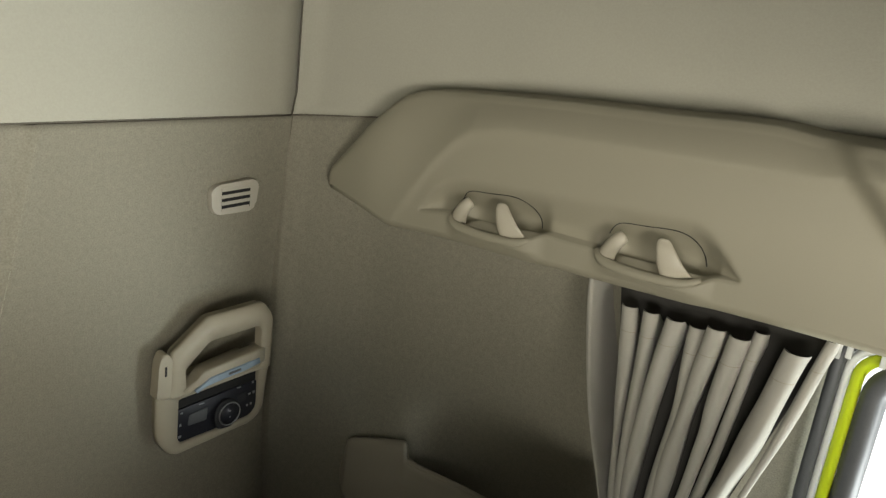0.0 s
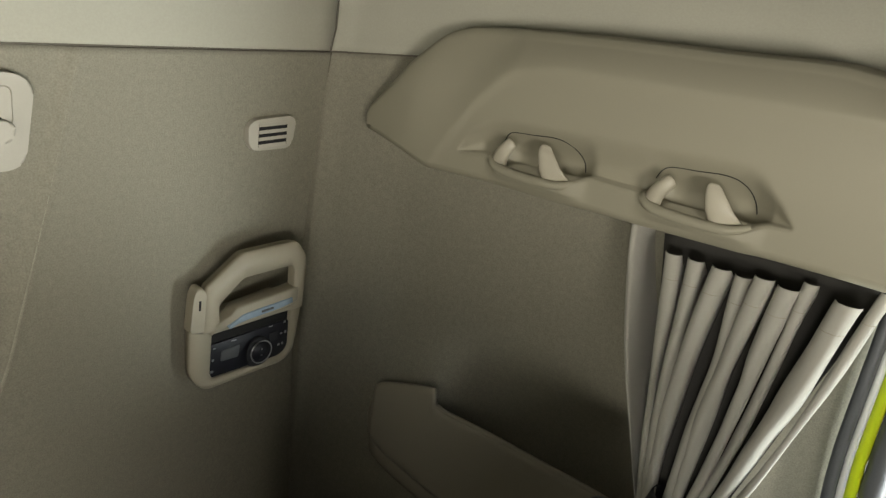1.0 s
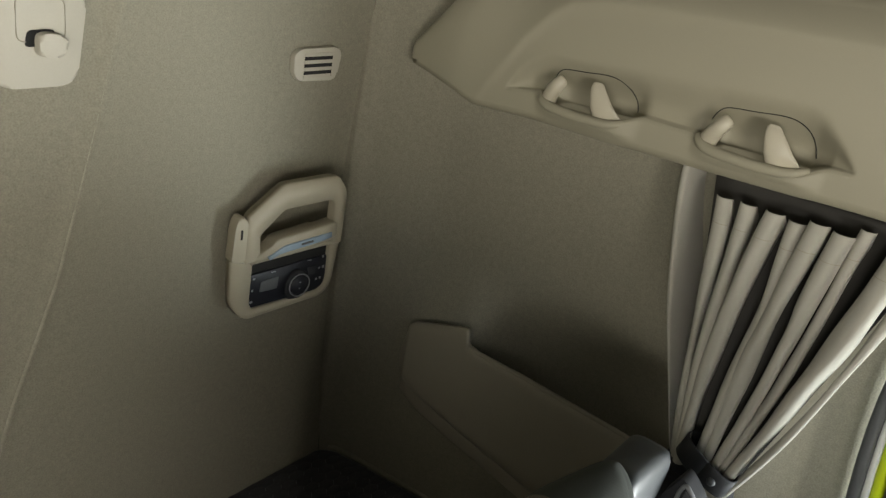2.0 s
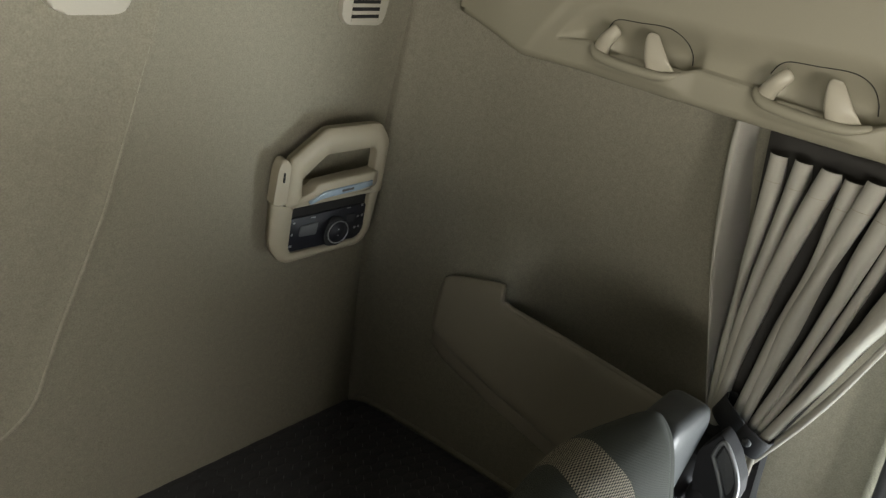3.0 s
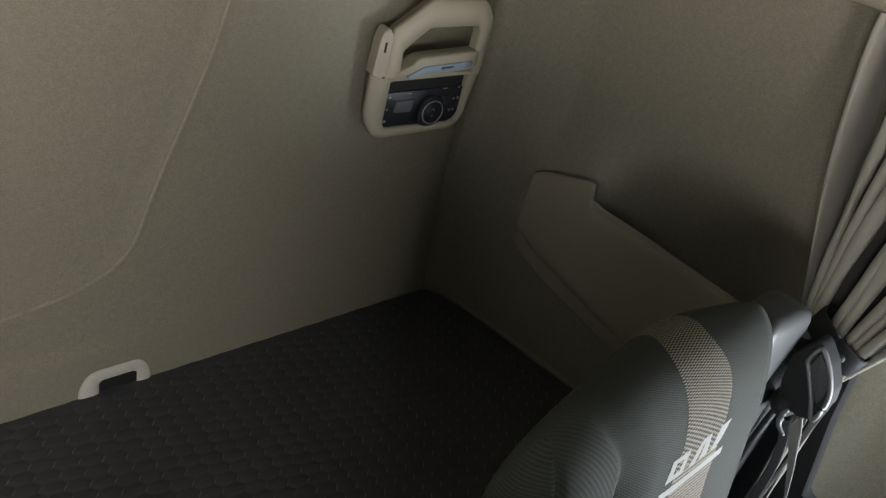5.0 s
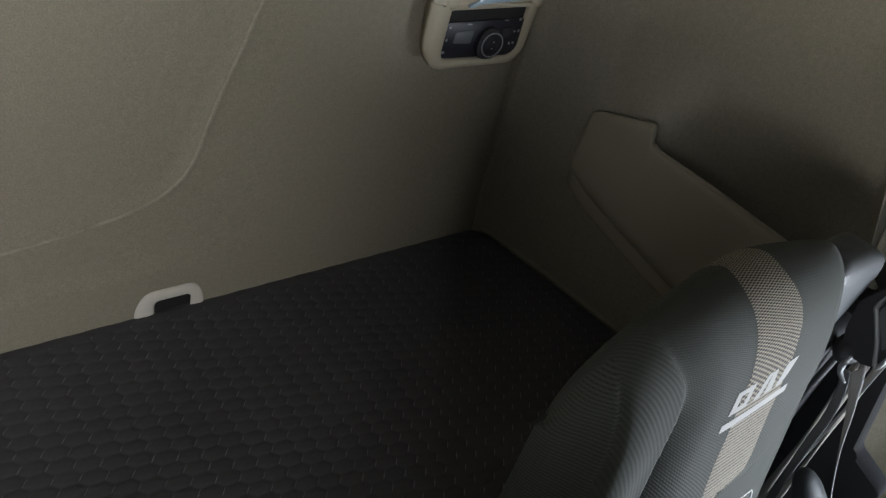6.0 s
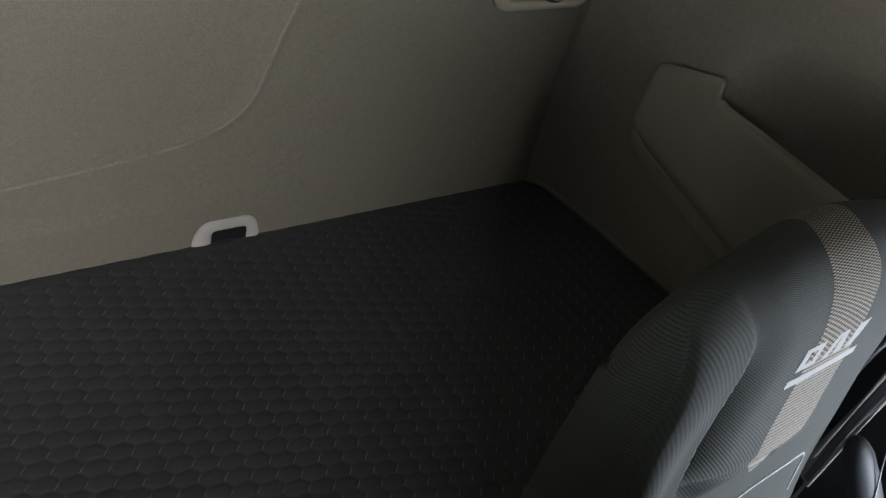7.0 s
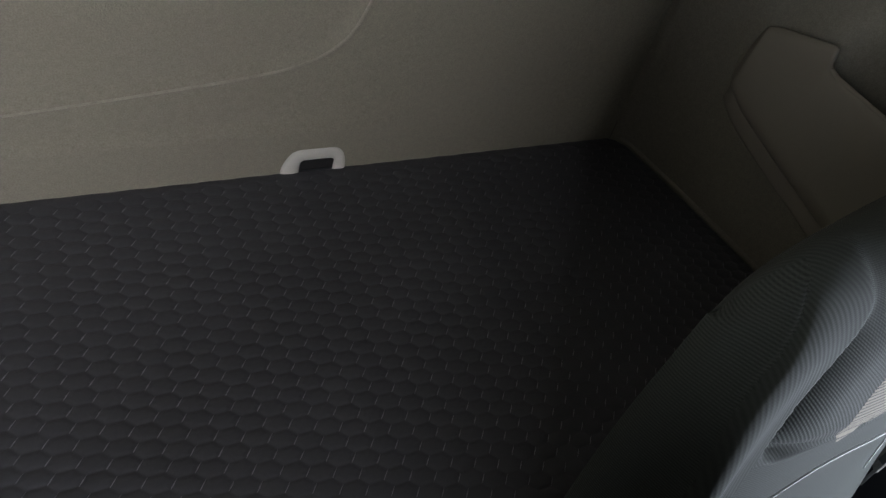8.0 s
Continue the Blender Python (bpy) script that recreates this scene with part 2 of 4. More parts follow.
def sweep(path, radius, sides=10, flat=1.0, up=(0, 0, 1), caps=True):
    """A tube along points; radius is a number or one a point; flat squashes it along its second direction."""
    path = [Vector(p) for p in path]
    n = len(path)
    rows = []
    for i, p in enumerate(path):
        d = (path[min(i + 1, n - 1)] - path[max(i - 1, 0)]).normalized()
        s = d.cross(Vector(up))
        s = s.normalized() if s.length > 1e-5 else Vector((1, 0, 0))
        u = s.cross(d).normalized()
        r = radius[i] if isinstance(radius, (list, tuple)) else radius
        rows.append([p + s * (r * math.cos(2 * math.pi * k / sides)) + u * (r * flat * math.sin(2 * math.pi * k / sides)) for k in range(sides)])
    verts, faces = grid(rows, closed=True)
    if caps:
        faces.append(tuple(range(sides))[::-1])
        faces.append(tuple((n - 1) * sides + k for k in range(sides)))
    return verts, faces


def spline(points, steps=8):
    pts = [Vector(p) for p in points]
    out = []
    for i in range(len(pts) - 1):
        p0, p1, p2, p3 = pts[max(i - 1, 0)], pts[i], pts[i + 1], pts[min(i + 2, len(pts) - 1)]
        for k in range(steps):
            t = k / steps
            out.append(0.5 * (2 * p1 + (p2 - p0) * t + (2 * p0 - 5 * p1 + 4 * p2 - p3) * t * t + (3 * p1 - p0 - 3 * p2 + p3) * t**3))
    return out + [pts[-1]]


def spans(*stops):
    """Values along stretches: (start, end, step), each from start to end."""
    out = []
    for a, b, step in stops:
        n = max(1, round(abs(b - a) / step))
        out += [a + (b - a) * i / n for i in range(n)]
    return out + [stops[-1][1]]


# ---- the cab's shell ----
GROOVE_X = [(0.95, -0.71), (1.03, -0.682), (1.07, -0.664), (1.197, -0.625), (1.29, -0.591), (1.374, -0.562), (1.607, -0.502), (1.81, -0.455)]
GROOVE_Z = [(-2.2, 0.86), (-1.15, 0.951), (-1.0, 0.97), (-0.856, 0.99), (-0.736, 1.013), (-0.40, 1.035)]


def groove_d(x, z):
    """Distance into the pressed field, rounded at its lower corner."""
    a, b = lerp_table(GROOVE_X, z) - x, z - lerp_table(GROOVE_Z, x)
    k = 0.09
    h = max(0, k - abs(a - b)) / k
    return min(a, b) - h * h * k * 0.25


def back_y(x, z):
    """The back wall's face: a pressed field within a rounded groove, a fold above the bunk, a bow at the corner."""
    y = 0.02 * math.sin(math.pi * min(1, max(0, z - 0.8))) * smooth(-0.26, 0.0, x)
    d = groove_d(x, z)
    y += 0.007 * smooth(0.0, 0.022, d) - 0.0035 * math.exp(-((d + 0.001) / 0.0055) ** 2)
    y += 0.012 * smooth(0.884, 0.908, z) * smooth(-0.50, -0.80, x)
    return y


def groove_line():
    """The line of the groove, down its upright side and along its foot."""
    pts = []
    for z in spans((1.796, 1.15, 0.02), (1.15, 1.045, 0.006)):
        lo, hi = lerp_table(GROOVE_X, z) - 0.1, lerp_table(GROOVE_X, z) + 0.01
        for _ in range(30):
            mid = (lo + hi) / 2
            lo, hi = (mid, hi) if groove_d(mid, z) > 0 else (lo, mid)
        pts.append((lo, z))
    for x in spans((pts[-1][0] - 0.006, -0.85, 0.006), (-0.85, -2.2, 0.03)):
        lo, hi = lerp_table(GROOVE_Z, x) - 0.01, lerp_table(GROOVE_Z, x) + 0.1
        for _ in range(30):
            mid = (lo + hi) / 2
            lo, hi = (lo, mid) if groove_d(x, mid) > 0 else (mid, hi)
        pts.append((x, hi))
    return pts


rows = [[(x, back_y(x, z), z) for x in spans((-2.25, -1.35, 0.02), (-1.35, -0.30, 0.0065), (-0.30, 0.02, 0.01))] for z in spans((0.45, 0.78, 0.05), (0.78, 1.12, 0.0065), (1.12, 1.797, 0.01))]
wall_back = part("wall_back", plate(rows, (0, 0.06, 0)), FELT, None)
tagged(wall_back, "warm grey felt rear wall with a pressed rounded groove", "wall", kind="structure")

# the strip's pale colour stands for the highlight along the groove, thinning upwards
line = [(x, back_y(x, z) + 0.0008, z) for x, z in groove_line()]
ob = part("trim", sweep(line, [lerp_table([(0.86, 0.0018), (0.95, 0.0022), (1.0, 0.0028), (1.06, 0.0034), (1.25, 0.0034), (1.42, 0.0022), (1.55, 0.0008), (1.65, 0.0003)], p[2]) for p in line], 10, 0.55, up=(0, 1, 0)), GROOVE_HIGHLIGHT, None)
tagged(ob, "pressed line round the rear wall's field, its highlight put in as pale colour", "trim", kind="structure")
rows = [[(x, 0.002, z) for x in spans((-2.25, 0.012, 0.05))] for z in spans((1.801, 1.815, 0.004), (1.815, 2.2, 0.03))]
upper_back = part("wall_back_upper", plate(rows, (0, 0.06, 0)), LINER, None)
tagged(upper_back, "pale grey felt upper rear panel above the seam", "wall", kind="structure")
seam = part("trim", sweep([(x, 0.0042, 1.80) for x in spans((-2.25, 0.0, 0.1))], 0.0020, 8), SEAM, None)
tagged(seam, "brown seam between the rear wall panels", "trim", kind="structure")

BASE_X = [(0.0, 0.0), (0.012, 0.020), (0.03, 0.032), (0.1, 0.045), (0.2, 0.060), (0.4, 0.082), (0.6, 0.093), (1.0, 0.10)]


def seam_z(y):
    return 1.80 + 0.12 * min(0.3, -y)


def side_x(y, z):
    """The side wall's face, flaring outwards from the corner and upwards, and drawn in above the pocket."""
    d = -y
    x = curve_table(BASE_X, d) - 0.012 * math.sin(math.pi * min(1, max(0, z - 0.8))) * (1 - smooth(0.0, 0.1, d))
    x += 0.040 * smooth(0.8, 1.2, z) * smooth(0.03, 0.16, d) * (1 - 0.5 * smooth(1.4, 1.75, z))
    deep = smooth(0.10, 0.46, d) * smooth(1.02, 1.08, z) * (1 - smooth(1.18, 1.62, z)) * (1 - smooth(0.60, 0.80, d))
    field = smooth(0.08, 0.24, d + 0.12 * max(0, z - 1.35)) * smooth(1.02, 1.08, z) * (1 - smooth(1.48, 1.64, z)) * (1 - smooth(0.60, 0.85, d))
    hollow = smooth(0.225, 0.36, d) * (1 - smooth(0.60, 0.74, d)) * smooth(1.0, 1.05, z) * (1 - smooth(1.10, 1.38, z))
    return x + 0.012 * deep + 0.005 * field + 0.078 * hollow + 0.042 * smooth(0.74, 0.94, d)


rows = []
for v in spans((0.3, 0.78, 0.06), (0.78, 1.80, 0.012)):
    rows.append([(side_x(y, v), y - 0.035 * smooth(1.45, 1.05, v) * smooth(-0.85, -0.922, y), v + (seam_z(y) - 1.80 - 0.001) * smooth(1.5, 1.80, v)) for y in spans((-0.922, -0.30, 0.012), (-0.30, -0.012, 0.006), (-0.012, 0.02, 0.004))])
wall_side = part("wall_side", plate(rows, (0.06, 0, 0)), FELT, None)
tagged(wall_side, "grey felt side wall with a shallow recessed field", "wall", kind="structure")

def upper_x(y):
    """Foot of the upper side panel, flaring gently from the corner."""
    d = -y
    return curve_table(BASE_X, d) + 0.020 * smooth(-0.02, 0.34, d)


rows = []
for k in range(26):
    v = k / 25
    rows.append([(side_x(y, 1.80) * (1 - smooth(0, 0.3, v)) + upper_x(y) * smooth(0, 0.3, v) + 0.009 * smooth(0, 0.1, v) * smooth(-0.25, -0.02, y) - 0.30 * max(0, v - 0.5) ** 2.2, y, seam_z(y) + 0.0005 + (2.2 - seam_z(y)) * v) for y in spans((-2.33, -0.3, 0.05), (-0.3, -0.012, 0.01), (-0.012, 0.012, 0.004))])
ob = part("wall_side_upper", plate(rows, (0.06, 0, 0)), LINER, None)
tagged(ob, "pale grey felt upper side panel curving to the roof", "wall", kind="structure")
ob = part("trim", sweep([(side_x(y, 1.80) + 0.0008, y, seam_z(y)) for y in spans((-0.3, 0.0, 0.01))], 0.0016, 8), SEAM, None)
tagged(ob, "brown seam between the side wall panels", "trim", kind="structure")
# added backing; stops sky light from showing through the joint
ob = part("trim", sweep([(side_x(y, 1.80) + 0.026, y, seam_z(y)) for y in spans((-2.3, 0.0, 0.05))], 0.012, 8), SEAM, None)
tagged(ob, "brown backing strip added to stop sky light at the side wall joint", "trim", kind="structure")
ob = part("trim", sweep([(-0.001, back_y(0.0, z) - 0.001, z) for z in spans((0.8, 1.80, 0.02))], 0.0008, 8, up=(0, 1, 0)), SEAM, None)
tagged(ob, "brown joint in the corner of the two felt walls", "trim", kind="structure")
ob = part("trim", sweep([(-0.001 + 0.009 * smooth(1.80, 1.845, z), 0.0005, z) for z in spans((1.80, 2.19, 0.02))], 0.0013, 8, up=(0, 1, 0)), SEAM, None)
tagged(ob, "brown joint in the corner of the upper panels", "trim", kind="structure")

ob = part("ceiling", block((-2.3, -2.35, 2.18), (0.2, 0.06, 2.24), 0.0), SHELL, None, soft=False)
tagged(ob, "dark felt roof lining", "ceiling", kind="structure")
ob = part("floor", block((-2.3, -2.35, -0.05), (0.2, 0.06, 0.0), 0.0), CARPET, None, soft=False)
tagged(ob, "black ribbed cab floor mat", "floor", kind="structure")


def framed_wall(name, label, axis, at, thick, a0, a1, b0, b1, hole):
    """A wall with one opening through it, butted from four blocks in one mesh."""
    bm = bmesh.new()
    ha0, ha1, hb0, hb1 = hole
    for pa0, pa1, pb0, pb1 in ((a0, ha0, b0, b1), (ha1, a1, b0, b1), (ha0, ha1, b0, hb0), (ha0, ha1, hb1, b1)):
        if pa1 - pa0 < 1e-4 or pb1 - pb0 < 1e-4:
            continue
        lo, hi = ((pa0, at, pb0), (pa1, at + thick, pb1)) if axis == "y" else ((at, pa0, pb0), (at + thick, pa1, pb1))
        r = bmesh.ops.create_cube(bm, size=1)
        for v in r["verts"]:
            v.co = Vector([lo[i] + (v.co[i] + 0.5) * (hi[i] - lo[i]) for i in range(3)])
    return tagged(part(name, bm, SHELL, None, soft=False), label, "wall", kind="structure")


framed_wall("wall_front", "dark front bulkhead round the windscreen opening", "y", -2.29, 0.06, -2.3, 0.2, 0.0, 2.18, (-2.0, -0.1, 1.37, 1.82))
# unseen blocks added to hold windscreen light off the lower walls
ob = part("shade_block_dash", block((-1.28, -2.229, 0.0), (-0.72, -1.40, 1.36), 0.02), SHELL, None)
tagged(ob, "unseen dark block added in the dashboard's place to cut low windscreen light", "wall", kind="structure")
ob = part("shade_block_dash_far", block((-2.3, -2.229, 0.0), (-1.282, -1.45, 1.14), 0.02), SHELL, None)
tagged(ob, "unseen dark block, lower at the far end to let windscreen light by", "wall", kind="structure")
# unseen block and sloping head added to cut the far window's light
ob = part("shade_block_far", block((-1.78, -1.42, 0.0), (-1.46, -0.86, 1.50), 0.03), SHELL, None)
tagged(ob, "unseen dark block added to cut low light from the far window", "wall", kind="structure")
bm = block((-1.70, -1.42, 1.1), (-1.64, -0.80, 1.60), 0.0)
for q in bm.verts:
    if q.co.z > 1.5:
        q.co.z += -0.10 + 1.14 * (q.co.y + 1.16)
ob = part("shade_block_far_top", bm, SHELL, None, soft=False)
tagged(ob, "unseen dark sloping head added to shape the far window's light", "wall", kind="structure")
# added block, kept low so windscreen light reaches the pillar
ob = part("shade_block_dash_side", block((-0.718, -2.229, 0.0), (-0.05, -1.45, 1.16), 0.02), SHELL, None)
tagged(ob, "unseen dark block, lower by the door to let windscreen light by", "wall", kind="structure")
# added unseen block; keeps windscreen light off the seat and lower walls
ob = part("shade_block_hood", block((-1.25, -1.60, 1.362), (-0.70, -1.40, 1.612), 0.02), SHELL, None)
tagged(ob, "unseen dark block added to shade the seat and lower walls", "wall", kind="structure")
framed_wall("wall_far_side", "plain dark far side wall round its window opening", "x", -2.36, 0.06, -2.35, 0.06, 0.0, 2.18, (-1.78, -1.12, 1.52, 1.84))
# added unseen block; darkens the upper side panel towards the front
ob = part("shade_block_overhead", block((-2.3, -2.229, 1.785), (0.0, -1.50, 2.18), 0.02), SHELL, None)
tagged(ob, "unseen dark block added to shade the upper side panel", "wall", kind="structure")
ob = part("wall_side_front", block((0.10, -2.35, 0.0), (0.16, -1.93, 1.70), 0.0), PLASTIC, None, soft=False)
tagged(ob, "beige front pillar beside the door opening", "wall", kind="structure")
ob = part("backdrop", block((4.0, -9.0, -1.39), (4.05, 4.0, 5.0), 0.0), HALL, None, soft=False)
tagged(ob, "bright white daylight outside the open door", "backdrop", kind="structure")
ob = part("ground", block((-40, -40, -1.45), (40, 40, -1.40), 0.0), ASPHALT, None, soft=False)
tagged(ob, "pale smooth ground far below the cab", "ground", kind="structure")

ob = part("trim", sweep([(lerp_table(BASE_X, -y) + 0.004, y, 0.803) for y in spans((-0.68, -0.01, 0.02))], 0.009, 8, 0.8), FELT, None)
tagged(ob, "brown felt roll along the foot of the side wall", "trim", kind="structure")

# door opening: seal, painted flange, outer seal, one inside the other
def door_loop(inset, x, top):
    pts = [(x, -0.926 - inset - 0.035 * smooth(1.45, 1.05, z), z) for z in spans((0.12, top - 0.04, 0.05))]
    for k in range(1, 9):
        a = k / 8 * math.pi / 2
        pts.append((x, -0.926 - inset - 0.04 * (1 - math.cos(a)), top - 0.04 + 0.04 * math.sin(a)))
    return pts + [(x, y, top + 0.01) for y in spans((-1.06, -1.93, 0.1))]


door_frame = thing("door_frame", "open door frame with grey rubber seals round a lime painted flange", "door frame", (0.15, -1.4, 0.1), kind="structure")
for nm, inset, x, r, fl, ma, lab in (("inner_seal", 0.009, 0.096, 0.009, 1.3, GREY_RUBBER, "dark grey rubber seal"), ("pale_lip", 0.022, 0.100, 0.006, 1.3, PRIMER, "pale painted lip"), ("painted_flange", 0.035, 0.103, 0.0085, 1.3, LIME, "lime green painted flange"), ("outer_seal", 0.060, 0.104, 0.0165, 1.3, GREY_RUBBER, "dark grey outer rubber seal")):
    ob = part(nm, sweep([(p[0] - 0.15, p[1] + 1.4, p[2] - 0.1) for p in door_loop(inset, x, 1.672 - inset * 0.7)], r, 12, fl, up=(1, 0, 0)), ma, door_frame, lab)

# ---- bunk ----
def hexa(x, y):
    """0 at the seams of stretched six-sided cells, rising to 1 in their middles."""
    best = []
    px, py = 0.062, 0.0235
    for ox, oy in ((0, 0), (px / 2, py / 2)):
        cx, cy = round((x - ox) / px) * px + ox, round((y - oy) / py) * py + oy
        best.append(((x - cx), (y - cy)))
    out = 9
    sx = 1 / 1.52
    ds = [math.hypot(a * sx, b) for a, b in best]
    i = 0 if ds[0] < ds[1] else 1
    a, b = abs(best[i][0]) * sx, abs(best[i][1])
    e = py / 2
    out = min(e - b, e - (a * math.cos(math.pi / 6) + b * 0.5))
    return max(0.0, out) / e


def mattress_z(x, y):
    d = hexa(x, y)
    edge = min(lerp_table(BASE_X, -y) + 0.006 - x, y + 0.69, 0.014 - 0.5 * y)
    roll = max(0.0, 0.02 - edge) / 0.02
    flat = smooth(0.0, 0.035, edge)
    return 0.8018 + flat * (-0.0007 * math.exp(-(d / 0.12) ** 2) + 0.0016 * (1 - (1 - min(1, d)) ** 2.0) - 0.0013) - 0.02 * roll ** 2


mattress = thing("mattress", "black honeycomb-quilted bunk mattress against the rear wall", "mattress", (-1.0, -0.36, 0.66))
rows = []
for y in spans((-0.69, -0.67, 0.003), (-0.67, 0.0, 0.0020), (0.0, 0.004, 0.002)):
    xe = lerp_table(BASE_X, -y) + 0.006
    xs = spans((-2.24, -1.55, 0.03), (-1.55, xe - 0.02, 0.0030), (xe - 0.02, xe, 0.004))
    rows.append([(x + 1.0, y + 0.36, mattress_z(x, y) - 0.66) for x in xs])
n = min(len(r) for r in rows)
rows = [r[-n:] for r in rows]
part("cover", plate(rows, (0, 0, -0.10)), MATTRESS, mattress)
# pale colour on one slant of the cell welds stands for light caught there
glint_v, glint_f = [], []
for i in range(-26, 2):
    for j in range(-30, 0):
        for ox, oy in ((0, 0), (0.031, 0.01175)):
            cx, cy = i * 0.062 + ox, j * 0.0235 + oy
            if cx - 0.02 < -1.55 or cx > lerp_table(BASE_X, -cy) - 0.02 or cy < -0.665 or cy > -0.02:
                continue
            a, b = Vector((cx - 0.0204, cy, 0.7999)), Vector((cx - 0.0106, cy + 0.0116, 0.7999))
            mid = (a + b) / 2 + Vector((0, 0, 0.0004))
            v, f = sweep([p + Vector((1.0, 0.36, -0.66)) for p in (a, mid, b)], [0.0003, 0.0007, 0.0003], 5)
            glint_f += [tuple(q + len(glint_v) for q in face) for face in f]
            glint_v += v
ob = part("weld_glint", (glint_v, glint_f), WELD_GLINT, mattress, "fine pale strips for the lit slanted welds between the cells")
part("core", block((-1.24, -0.315, 0.0), (1.0, 0.35, 0.05), 0.01), CLOTH_DARK, mattress)
bunk_base = thing("bunk", "black moulded bunk box under the mattress", "bunk", (-1.0, -0.36, 0))
part("box", block((-1.25, -0.31, 0.0), (0.99, 0.35, 0.658), 0.01), BLACK, bunk_base)
part("front_lip", block((-1.25, -0.325, 0.60), (0.99, -0.311, 0.655), 0.004), GREY_RUBBER, bunk_base)

# bracket at the mattress's rear edge
bracket = thing("bunk_bracket", "pale grey plastic bunk bracket with a dark slot", "bracket", (-0.689, 0, 0.7905))
outer = round_corners([(-0.061, -0.006), (-0.060, 0.026), (-0.047, 0.052), (-0.034, 0.0595), (0.036, 0.0595), (0.050, 0.051), (0.060, 0.026), (0.061, -0.006)], [0.002, 0.012, 0.014, 0.010, 0.010, 0.014, 0.012, 0.002], 4)
inner = round_corners([(-0.027, -0.005), (-0.027, 0.016), (-0.027, 0.032), (-0.022, 0.037), (0.030, 0.037), (0.036, 0.032), (0.036, 0.016), (0.036, -0.005)], [0.002, 0.003, 0.003, 0.003, 0.003, 0.003, 0.003, 0.002], 4)
rows = []
for k, y in ((0.0, 0.010), (0.0, 0.001), (0.06, -0.0022), (0.20, -0.0040), (0.5, -0.0046), (0.85, -0.0038), (1.0, -0.0022), (1.0, 0.004)):
    rows.append([(a_ + (c_ - a_) * k, y, b_ + (d_ - b_) * k) for (a_, b_), (c_, d_) in zip(outer, inner)])
part("bezel", grid(rows, closed=True), BRACKET, bracket)
part("slot", block((-0.030, -0.001, 0.0), (0.039, 0.010, 0.040), 0.001), GAP, bracket, "dark slot")
part("catch", block((-0.026, -0.0022, 0.008), (0.035, -0.0012, 0.014), 0.0), BLACK, bracket)

# ---- side pocket ----
pocket = thing("side_pocket", "grey-beige moulded storage pocket on the side wall above the bunk", "storage pocket", (0.11, -0.4, 1.0))
POCKET_TOP = [(0.124, 1.10), (0.127, 1.125), (0.133, 1.150), (0.139, 1.164), (0.145, 1.172), (0.153, 1.178), (0.165, 1.183), (0.262, 1.2125), (0.270, 1.2125), (0.2745, 1.205), (0.277, 1.185), (0.283, 1.178), (0.30, 1.173), (0.60, 1.158), (0.73, 1.150)]
POCKET_LOW = [(0.124, 1.09), (0.128, 1.065), (0.138, 1.045), (0.155, 1.030), (0.19, 1.012), (0.24, 0.998), (0.30, 0.983), (0.42, 0.956), (0.73, 0.90)]
rows = []
for d in spans((0.1241, 0.15, 0.003), (0.15, 0.255, 0.006), (0.255, 0.30, 0.002), (0.30, 0.73, 0.02)):
    lo, hi = lerp_table(POCKET_LOW, d), lerp_table(POCKET_TOP, d)
    row = []
    for k in range(17):
        v = k / 16
        z = lo + (hi - lo) * v
        rest = lerp_table(BASE_X, d) + 0.040 * smooth(0.8, 1.2, z) * smooth(0.03, 0.16, d)
        lift = 0.016 * smooth(0.0, 0.10, v) * smooth(0.124, 0.150, d) + 0.012 * v * smooth(0.124, 0.150, d)
        x = rest - 0.002 - lift + (0.004 if k == 16 else 0.001 if k == 15 else 0.0)
        row.append((x - 0.11, -d + 0.4, z - 1.0))
    rows.append(row)
part("front_panel", plate(rows, (0.009, 0, 0)), POCKET, pocket)
rim = [(r[-1][0] + 0.0045, r[-1][1], r[-1][2] - 0.001) for r in rows if r[-1][1] < 0.12]
part("rim", sweep(rim, 0.0052, 8), POCKET, pocket)
rows = []
for d in spans((0.142, 0.73, 0.02)):
    top_, rest = lerp_table(POCKET_LOW, d) + 0.004, lerp_table(BASE_X, d) + 0.040 * smooth(0.8, 1.2, lerp_table(POCKET_LOW, d)) * smooth(0.03, 0.16, d)
    rows.append([(rest + x_ - 0.11, -d + 0.4, top_ + dz - 1.0) for x_, dz in ((-0.001, -0.034), (-0.006, -0.031), (-0.0075, -0.027), (-0.0060, -0.004), (-0.006, 0.004))])
part("flange", plate(rows, (0.010, 0, 0)), POCKET, pocket, "narrow moulded flange under the pocket")
part("bottom", block((-0.012, -0.32, -0.02), (0.05, 0.20, -0.012), 0.002), POCKET, pocket)

# ---- overhead side moulding with coat hooks ----
SH_TOP = [(0.070, 1.700), (0.074, 1.710), (0.082, 1.720), (0.095, 1.735), (0.129, 1.774), (0.160, 1.813), (0.191, 1.843), (0.215, 1.864), (0.243, 1.877), (0.276, 1.885), (0.362, 1.893), (0.507, 1.903), (0.674, 1.911), (0.80, 1.918), (0.862, 1.913), (1.9, 1.92)]
SH_LOW = [(0.070, 1.692), (0.074, 1.686), (0.088, 1.680), (0.118, 1.675), (0.144, 1.670), (0.181, 1.662), (0.216, 1.652), (0.232, 1.648), (0.253, 1.649), (0.369, 1.655), (0.606, 1.661), (0.88, 1.672), (1.9, 1.678)]
SH_CREST = [(0.225, 1.63), (0.253, 1.685), (0.310, 1.773), (0.348, 1.814), (0.377, 1.835), (0.445, 1.849), (0.537, 1.853), (0.86, 1.864), (0.92, 1.875), (1.9, 1.88)]
